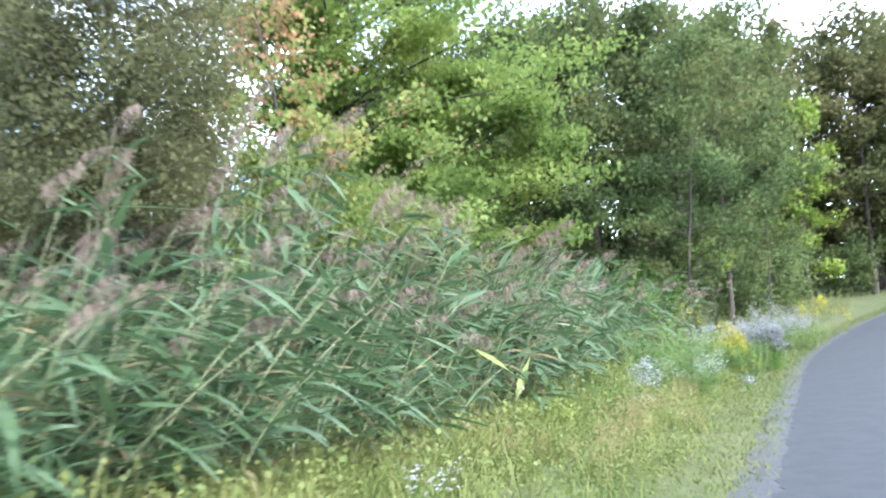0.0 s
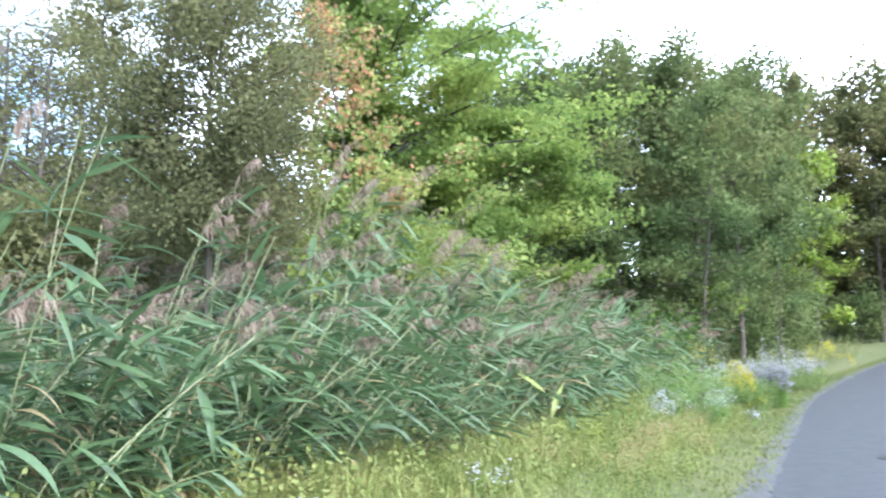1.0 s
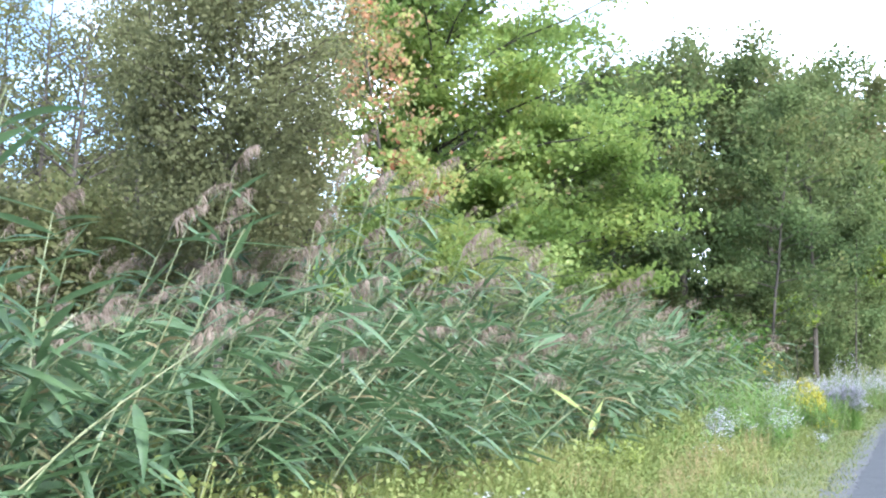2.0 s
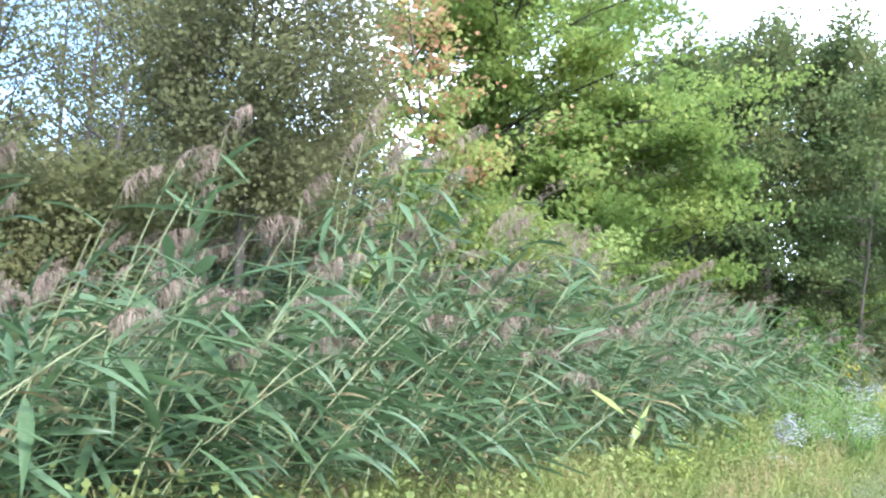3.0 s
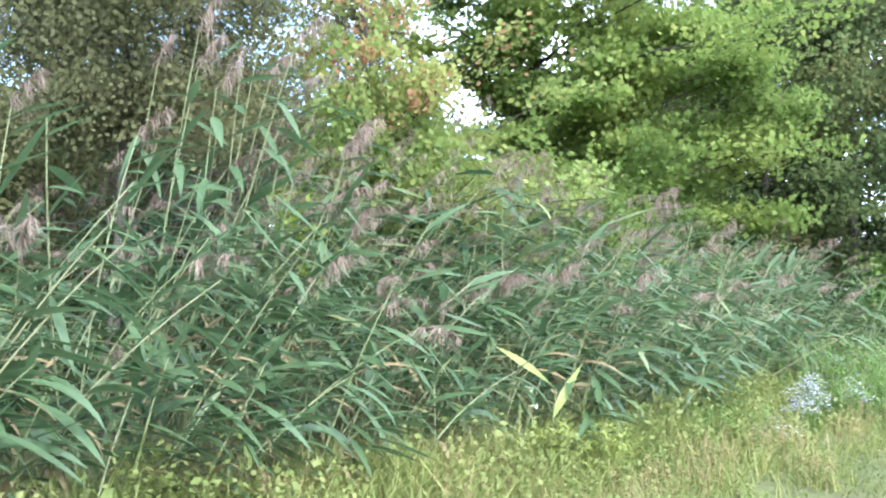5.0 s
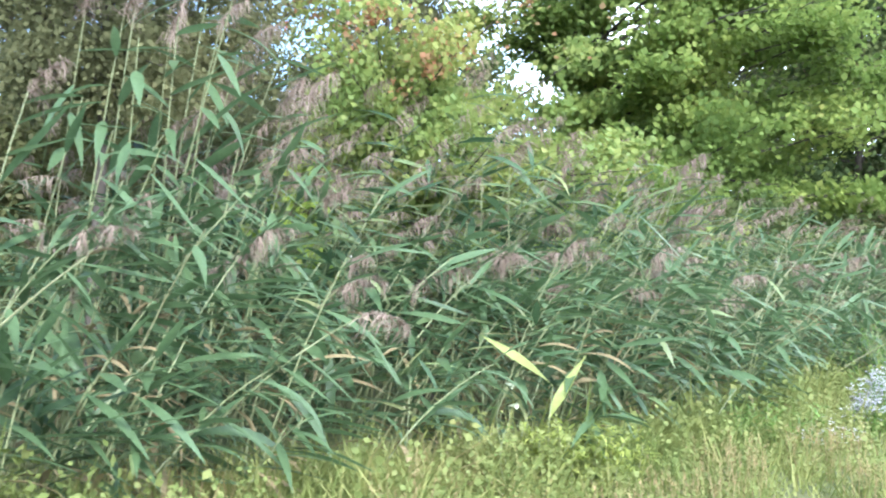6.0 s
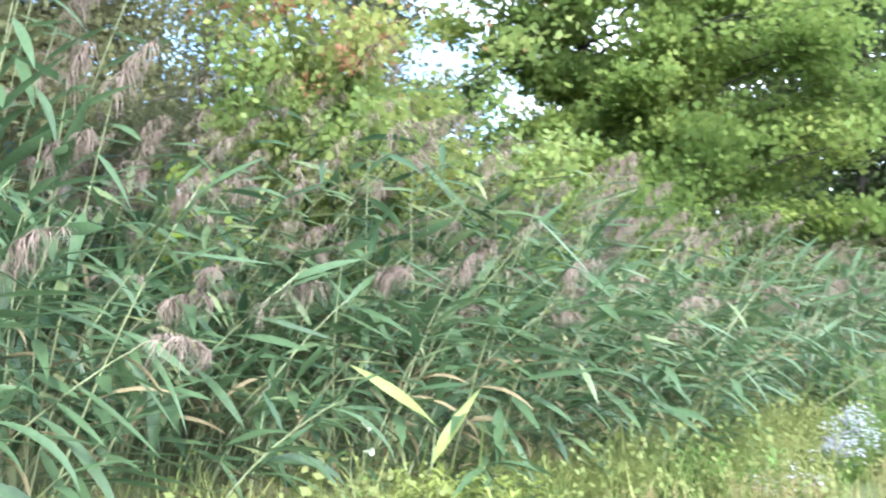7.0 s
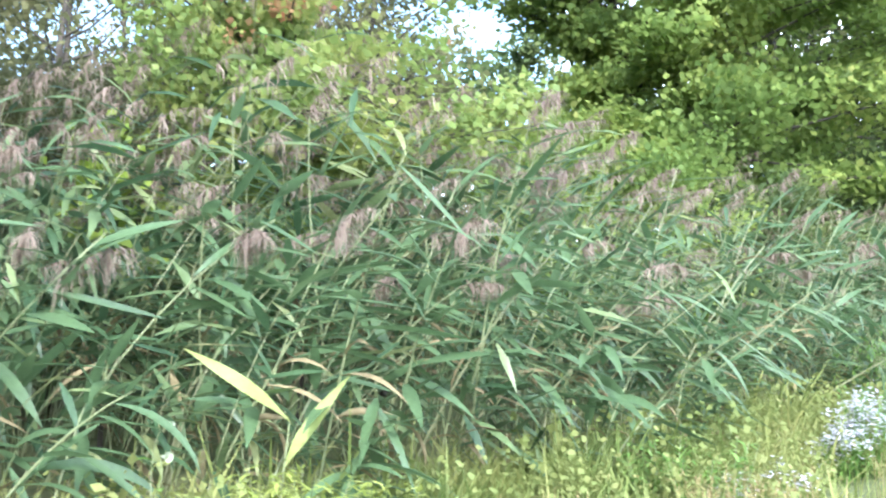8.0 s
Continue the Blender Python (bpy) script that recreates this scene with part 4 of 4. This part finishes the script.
def make_undergrowth():
    rng = np.random.default_rng(77)
    spots, radii, counts = [], [], []
    near = ([], [], [])
    for k in range(800):
        if k < 400:      # under the trees beyond the verge, on both sides of the bend
            v, u = rng.uniform(16, 62), 0
            x, y = EDGE[0] + v * ALONG[0], EDGE[1] + v * ALONG[1]
            off = rng.uniform(5.5, 15.0) - 0.04 * (v - 16)
            x, y = x + off * ACROSS[0], y + off * ACROSS[1]
        else:            # behind the reeds
            s = rng.uniform(0.3, 1.0)
            p, inward, _ = front_frame(s)
            x, y = p + inward * rng.uniform(8.0, 19.0)
        if k >= 640:     # low thicket behind the near end of the bed
            p, inward, _ = front_frame(rng.uniform(0.30, 0.66))
            x, y = p + inward * rng.uniform(7.2, 10.5)
        if k % 4 == 0 and k < 640:   # beyond the bend
            x, y = rng.uniform(18, 52), rng.uniform(44, 56)
        if k < 640 and path_distance(x, y) < 3.5 and k % 4 or k < 640 and float(front_distance(np.array(x), np.array(y))) > -7.5 and y < 22:
            continue
        z = float(ground_z(x, y)) + rng.uniform(0.0, 1.0) ** (1.6 if k < 640 else 1.0) * (2.6 if k < 640 else 3.2) + 0.3
        r = rng.uniform(0.5, 1.1)
        if k < 640:
            spots.append((x, y, z)), radii.append(r), counts.append(int(115 * r))
        else:
            near[0].append((x, y, z)), near[1].append(r), near[2].append(int(330 * r))
    leaf_mass("thicket", "tangled olive-brown thicket behind the reeds", "thicket", *near, 0.052, [M_OLIVE, M_RUSSET, M_OLIVE, M_DARK], 80)
    leaf_mass("undergrowth", "dark shrubby undergrowth beneath the trees", "undergrowth", spots, radii, counts, 0.10, [M_DARK, M_OLIVE, M_RUSSET, M_DARK, M_BLUEGREEN], 78)
    spots, radii, counts = [], [], []
    for k in range(420):
        a = rng.uniform(radians(-62), radians(66)) if k % 3 else rng.uniform(radians(18), radians(48))
        d = rng.uniform(52, 85)
        x, y = 3 + d * math.sin(a), 2 + d * math.cos(a)
        r = rng.uniform(1.6, 3.0)
        z = float(ground_z(x, y)) + rng.uniform(0.0, 7.5)
        spots.append((x, y, z)), radii.append(r), counts.append(int(42 * r))
    leaf_mass("far_woods", "far woods, dull green and brown, beyond the near trees", "woods", spots, radii, counts, 0.30, [M_DARK, M_OLIVE, M_RUSSET, M_DARK], 79)


make_undergrowth()


# ---- bushes and flowers ----
# dark leaf colour stands in for the shaded gap below the maple's boughs
make_tree("bush", "green bush behind the reeds, leaf colour darkened for the maple's shade", (5.4, 24.2), 2.2, 1.3, 0.4, M_DARK, M_BARK, 7000, 0.055, 130, 0.03, 18, 0.4, category="bush", shape="round")
# shade under the trees is put into the dull-green bushes' darker leaf colour
for k, (x, y, h, r, mt, lb) in enumerate([(15.2, 32.0, 1.9, 1.5, M_DARK, "dull-green bush under the trees, leaf colour darkened for their shade"), (18.6, 37.6, 1.9, 1.5, M_DARK, "dark green bush where the path bends"), (11.0, 28.6, 1.6, 1.3, M_OLIVE, "olive bush behind the asters"), (9.2, 26.2, 1.7, 1.2, M_WEED, "green bush at the end of the reeds"), (13.2, 30.0, 1.6, 1.3, M_DARK, "dull-green bush under the trees, leaf colour darkened for their shade"), (24.0, 42.0, 1.8, 1.6, M_DARK, "dull-green bush where the path bends, leaf colour darkened for the wood's shade"), (21.5, 43.0, 2.4, 1.8, M_DARK, "dull-green bush where the path bends, leaf colour darkened for the wood's shade"), (17.0, 35.0, 2.2, 1.6, M_DARK, "dull-green bush under the trees, leaf colour darkened for their shade"), (28.5, 43.5, 2.6, 2.0, M_DARK, "dull-green bush where the path bends, leaf colour darkened for the wood's shade")]):
    make_tree("bush", lb, (x, y), h, r, 0.25, mt, M_BARK, 5000, 0.06, 140 + k, 0.03, 18, 0.3, category="bush", shape="round", group="bushes by the wood")
for k, (x, y, h, r, mt) in enumerate([(2.7, 20.6, 3.0, 1.4, M_MAPLE), (1.0, 19.6, 2.9, 1.3, M_MAPLE), (3.9, 21.8, 2.6, 1.3, M_DARK), (-0.6, 18.6, 2.9, 1.3, M_OLIVE)]):
    make_tree("bush", "leafy green bush standing behind the reeds", (x, y), h, r, 0.3, mt, M_BARK, 9000, 0.048, 160 + k, 0.03, 22, 0.4, category="bush", shape="round", group="bushes behind the reeds")
for k, (x, y, h) in enumerate([(-4.6, 14.6, 3.4), (-6.2, 14.4, 3.6), (-7.4, 12.8, 3.6), (-3.4, 15.8, 3.2), (-5.4, 16.6, 3.6), (-8.8, 14.6, 3.8)]):
    make_tree("bush", "dull olive-brown thicket bush behind the reeds", (x, y), h, 1.5, 0.3, M_OLIVE if k % 2 else M_RUSSET, M_BARK, 12000, 0.045, 170 + k, 0.03, 26, 0.3, category="bush", shape="round", group="bushes behind the reeds")
make_tree("bush", "yellow-green climbing leaves among the reeds", (-0.97, 12.9), 2.5, 0.5, 1.3, M_LIME, M_BARK, 700, 0.06, 131, 0.015, 10, 0.4, category="bush", shape="round")


def make_flower_clump(name, label, at, radius, height, stems, petal, seed, golden=False):
    """A clump of thin leafy stems topped by many small flower heads."""
    rng = np.random.default_rng(seed)
    root = tagged(new(name), label, "flowers", "wild flowers of the verge")
    z0 = float(ground_z(at[0], at[1])) - 0.02
    root.location = (at[0], at[1], z0)
    green, heads = Bag(), Bag()
    big = 1.5 if petal is M_ASTER_LILAC else 1.15
    for _ in range(stems):
        r, a = radius * math.sqrt(rng.random()), rng.uniform(0, 6.283)
        h = height * rng.uniform(0.65, 1.08) * (1 - 0.3 * (r / radius) ** 2)
        base = np.array([r * math.cos(a), r * math.sin(a), 0])
        st = branch_lines(rng, base, (0.16 * math.cos(a) * r / radius, 0.16 * math.sin(a) * r / radius, 1), h, 0.05, 0.02, 6)
        V, F = tube(st, np.linspace(0.004, 0.0015, 6), 3)
        green.add(V, F)
        for f in np.arange(0.15, 0.9, 0.06):
            p = np.array([np.interp(f, np.linspace(0, 1, 6), st[:, k]) for k in range(3)])
            V, F = grass_blade(p, rng.uniform(0, 6.283), rng.uniform(0.2, 0.9), rng.uniform(0.05, 0.11), rng.uniform(0.012, 0.022), rng.uniform(0.3, 1.1), 2)
            green.add(V, F)
        for _ in range(rng.integers(11, 17)):
            f = rng.uniform(0.74, 1.0)
            c = np.array([np.interp(f, np.linspace(0, 1, 6), st[:, k]) for k in range(3)]) + rng.normal(0, 1, 3) * [0.05, 0.05, 0.03]
            if golden:
                for _ in range(4):
                    V, F = grass_blade(c, rng.uniform(0, 6.283), rng.uniform(-0.2, 0.9), rng.uniform(0.05, 0.10), 0.022, rng.uniform(0.2, 1.2), 2)
                    heads.add(V, F)
            else:
                tilt = rng.uniform(0.1, 1.2)
                for q in range(7):
                    V, F = grass_blade(c, q * 0.9 + rng.normal(0, 0.1), tilt * rng.uniform(0.4, 1.0), rng.uniform(0.018, 0.030) * big, 0.014 * big, 0.3, 1)
                    heads.add(V, F)
    part("foliage", green.mesh("foliage", [M_WEED]), root)
    part("blossom", heads.mesh("blossom", [petal]), root)
    return root


def on_path(v, u):
    x, y = path_point(v, u)
    return (x, y)


ASTERS = [
    (4.52, 14.1, 0.12, 0.66, 34, M_ASTER), (4.38, 13.8, 0.09, 0.46, 14, M_ASTER), (3.7, 12.6, 0.14, 0.30, 6, M_ASTER), (3.95, 12.9, 0.12, 0.34, 5, M_ASTER),
    (5.35, 15.3, 0.12, 0.66, 16, M_ASTER), (6.5, 16.6, 0.26, 0.70, 24, M_ASTER), (6.2, 16.0, 0.18, 0.6, 10, M_ASTER), (6.9, 18.2, 0.4, 1.05, 20, M_ASTER),
    (6.7, 15.4, 0.08, 0.35, 5, M_ASTER), (9.2, 19.7, 0.22, 1.05, 110, M_ASTER_LILAC), (8.9, 20.4, 0.30, 1.05, 70, M_ASTER_LILAC), (8.2, 20.6, 0.45, 1.1, 46, M_ASTER), (10.2, 22.6, 0.5, 1.0, 60, M_ASTER_LILAC),
    (11.4, 24.4, 0.40, 1.45, 20, M_ASTER_LILAC), (12.2, 25.2, 0.6, 1.0, 60, M_ASTER_LILAC), (13.3, 26.6, 0.6, 1.0, 50, M_ASTER_LILAC), (0.15, 6.9, 0.2, 0.40, 3, M_ASTER), (0.5, 7.4, 0.14, 0.38, 2, M_ASTER), (-1.5, 4.5, 0.14, 0.40, 4, M_ASTER),
]
for k, (x, y, r, h, n, mt) in enumerate(ASTERS):
    make_flower_clump("aster_clump", "clump of small lilac-white asters in the verge" if mt is M_ASTER else "tall pale lilac aster clump by the mown edge", (x, y), r, h, n, mt, 201 + k)
for k, (x, y, r, h, n) in enumerate([(8.0, 18.9, 0.24, 1.0, 34), (8.6, 22.6, 0.35, 1.5, 10), (14.6, 27.4, 0.6, 1.2, 16), (7.9, 17.9, 0.14, 0.5, 3)]):
    make_flower_clump("goldenrod_clump", "clump of yellow goldenrod in flower among the asters", (x, y), r, h, n, M_GOLDEN, 231 + k, True)


def make_weed_clump(at, radius, height, stems, seed, leaf=M_WEED, label="leafy bright green weeds standing among the flowers"):
    """A leafy green weed clump without flowers."""
    rng = np.random.default_rng(seed)
    root = tagged(new("weed_clump"), label, "weeds", "weeds of the verge")
    root.location = (at[0], at[1], float(ground_z(at[0], at[1])) - 0.02)
    green = Bag()
    for _ in range(stems):
        r, a = radius * math.sqrt(rng.random()), rng.uniform(0, 6.283)
        h = height * rng.uniform(0.6, 1.1)
        st = branch_lines(rng, (r * math.cos(a), r * math.sin(a), 0), (0.2 * math.cos(a), 0.2 * math.sin(a), 1), h, 0.06, 0.02, 6)
        V, F = tube(st, np.linspace(0.005, 0.002, 6), 3)
        green.add(V, F, 1)
        for f in np.arange(0.12, 1.0, 0.04):
            p = np.array([np.interp(f, np.linspace(0, 1, 6), st[:, k]) for k in range(3)])
            V, F = grass_blade(p, rng.uniform(0, 6.283), rng.uniform(0.1, 0.9), rng.uniform(0.07, 0.14), rng.uniform(0.018, 0.032), rng.uniform(0.3, 1.1), 2)
            green.add(V, F)
    part("foliage", green.mesh("foliage", [leaf, M_STEM]), root)


for k, (x, y, r, h, n) in enumerate([(5.35, 16.1, 0.40, 1.05, 70), (6.0, 16.6, 0.4, 0.9, 60), (6.6, 17.3, 0.45, 1.0, 60), (7.3, 18.1, 0.4, 0.95, 50), (5.0, 16.6, 0.5, 1.0, 50), (6.2, 18.4, 0.5, 1.1, 50), (8.6, 19.5, 0.4, 0.75, 40), (3.4, 12.2, 0.35, 0.5, 22), (4.9, 14.9, 0.35, 0.7, 46), (7.8, 18.0, 0.35, 0.75, 46), (12.4, 24.6, 0.6, 0.7, 30), (5.7, 15.3, 0.35, 0.6, 40)]):
    make_weed_clump((x, y), r, h, n, 301 + k)


for k, (v, u) in enumerate([(18.5, 1.5), (20.5, 1.8), (22.5, 1.4), (24.5, 2.0), (26.5, 1.5), (28.5, 1.9), (31.0, 1.6), (34.0, 1.8), (21.5, 3.2), (25.5, 3.4), (29.5, 3.3)]):
    make_weed_clump(on_path(v, u), 0.85, 0.85, 55, 341 + k, M_GRASS if k % 2 else M_FORB, "tall pale yellow-green weeds along the mown edge")


make_weed_clump((1.86, 10.0), 0.26, 0.50, 60, 371, M_LIMEWEED, "bright lime-yellow bushy weed standing in the verge")
make_weed_clump((2.05, 10.35), 0.22, 0.42, 36, 372, M_LIMEWEED, "bright lime-yellow bushy weed standing in the verge")


def make_grass_clump(at, radius, height, stems, seed):
    """A clump of thin seeding grass: arching blades at the foot, straight stalks with feathery tan heads."""
    rng = np.random.default_rng(seed)
    root = tagged(new("grass_clump"), "clump of seeding grass with tan-pink heads near the mown edge", "grass", "seeding grass of the verge")
    root.location = (at[0], at[1], float(ground_z(at[0], at[1])) - 0.02)
    green, heads = Bag(), Bag()
    for _ in range(stems):
        r, a = radius * math.sqrt(rng.random()), rng.uniform(0, 6.283)
        base = np.array([r * math.cos(a), r * math.sin(a), 0])
        for _ in range(3):
            V, F = grass_blade(base + rng.normal(0, 0.02, 3) * [1, 1, 0], rng.uniform(0, 6.283), rng.uniform(1.0, 1.5), height * rng.uniform(0.4, 0.8), 0.010, rng.uniform(0.3, 1.2), 3)
            green.add(V, F)
        st = branch_lines(rng, base, (rng.normal(0, 0.12), rng.normal(0, 0.12), 1), height * rng.uniform(0.7, 1.1), 0.04, 0.0, 5)
        V, F = tube(st, np.linspace(0.0022, 0.001, 5), 3)
        heads.add(V, F)
        for f in rng.uniform(0.68, 1.0, 9):
            p = np.array([np.interp(f, np.linspace(0, 1, 5), st[:, k]) for k in range(3)])
            V, F = grass_blade(p, rng.uniform(0, 6.283), rng.uniform(0.5, 1.3), rng.uniform(0.03, 0.06), 0.006, rng.uniform(0.2, 1.0), 1)
            heads.add(V, F)
    part("foliage", green.mesh("foliage", [M_GRASS]), root)
    part("seed_head", heads.mesh("seed_head", [M_SEED]), root, "tan-pink feathery seed heads")


for k, (x, y, r, h, n) in enumerate([(2.90, 10.5, 0.30, 0.46, 46), (2.55, 9.5, 0.28, 0.42, 40), (2.2, 8.7, 0.24, 0.40, 30), (3.6, 11.6, 0.26, 0.44, 36), (4.0, 12.2, 0.22, 0.38, 26), (3.85, 10.95, 0.20, 0.32, 24), (4.75, 13.4, 0.24, 0.40, 30), (1.75, 7.9, 0.24, 0.38, 26), (5.2, 14.4, 0.22, 0.45, 24), (1.1, 8.1, 0.22, 0.42, 22)]):
    make_grass_clump((x, y), r, h, n, 391 + k)


def make_reed_shoot():
    """A young reed at the bed's edge whose two pale leaves open like a V."""
    root = tagged(new("reed_shoot"), "young reed with two pale yellow-green leaves in a V", "reed")
    x, y = 1.66, 10.16
    z = float(ground_z(x, y)) - 0.02
    root.location = (x, y, z)
    top = np.array([0.05, 0.02, 0.80 - z])
    line = np.array([[0, 0, 0], [0.01, 0.0, 0.3 * top[2]], [0.03, 0.01, 0.7 * top[2]], top])
    V, F = tube(line, [0.008, 0.007, 0.005, 0.003], 6)
    part("stem", mesh_np("stem", V, [F], [M_STEM]), root)
    for start, tip, w in ((top, np.array([1.25, 10.02, 1.13]), 0.085), (line[2], np.array([1.93, 10.40, 1.01]), 0.075), (line[2] * 0.8, np.array([1.9, 9.95, 0.45]), 0.05), (line[1], np.array([1.25, 9.9, 0.5]), 0.05)):
        d = tip - np.array([x, y, z]) - start
        L = float(np.linalg.norm(d))
        V, F = blade(start, math.atan2(d[1], d[0]), math.asin(d[2] / L) + 0.1, L, w, 0.22, 7, 0.2, 1.9 if d[0] > 0 else -1.9)
        part("leaf", mesh_np("leaf", V, [F], [M_REED_YELLOW]), root)


make_reed_shoot()


def make_bindweed_flower(x, y, z, seed):
    """A white trumpet flower on a thin twining stalk that climbs from the ground."""
    rng = np.random.default_rng(seed)
    root = tagged(new("bindweed"), "small white trumpet flower of bindweed at the reeds' foot", "flower", "bindweed flowers")
    z0 = float(ground_z(x, y)) - 0.02
    root.location = (x, y, z0)
    top = z - z0
    line = np.array([[0.05 * math.sin(5 * f + seed), 0.05 * math.cos(4 * f + seed) * (1 - f), f * top] for f in np.linspace(0, 1, 9)])
    line[-1, :2] = 0
    V, F = tube(line, np.full(9, 0.0025), 4)
    part("stalk", mesh_np("stalk", V, [F], [M_STEM]), root)
    ring, rows = 12, [(0.0, 0.004), (0.02, 0.006), (0.042, 0.011), (0.056, 0.017), (0.058, 0.021)]
    way = unit([0.75, -0.45, -0.55 + 0.3 * seed])
    side = unit(np.cross(way, [0, 0, 1]))
    up = np.cross(side, way)
    V = [line[-1] + way * d + r * (1 + 0.06 * math.cos(5 * a)) * (math.cos(a) * side + math.sin(a) * up) for d, r in rows for a in np.linspace(0, 6.283, ring, endpoint=False)]
    F = [(i * ring + j, i * ring + (j + 1) % ring, (i + 1) * ring + (j + 1) % ring, (i + 1) * ring + j) for i in range(len(rows) - 1) for j in range(ring)]
    part("blossom", mesh_np("blossom", V, [np.array(F)], [M_PETAL]), root)
    for f in (0.3, 0.55, 0.8):
        p = np.array([np.interp(f, np.linspace(0, 1, 9), line[:, k]) for k in range(3)])
        V, F = blade(p, rng.uniform(-2.6, -0.5), 0.3, 0.07, 0.05, 0.6, 3, 0.2)
        part("leaf", mesh_np("leaf", V, [F], [M_WEED]), root)


make_bindweed_flower(1.48, 9.44, 0.87, 1)
make_bindweed_flower(1.51, 9.37, 0.74, 2)
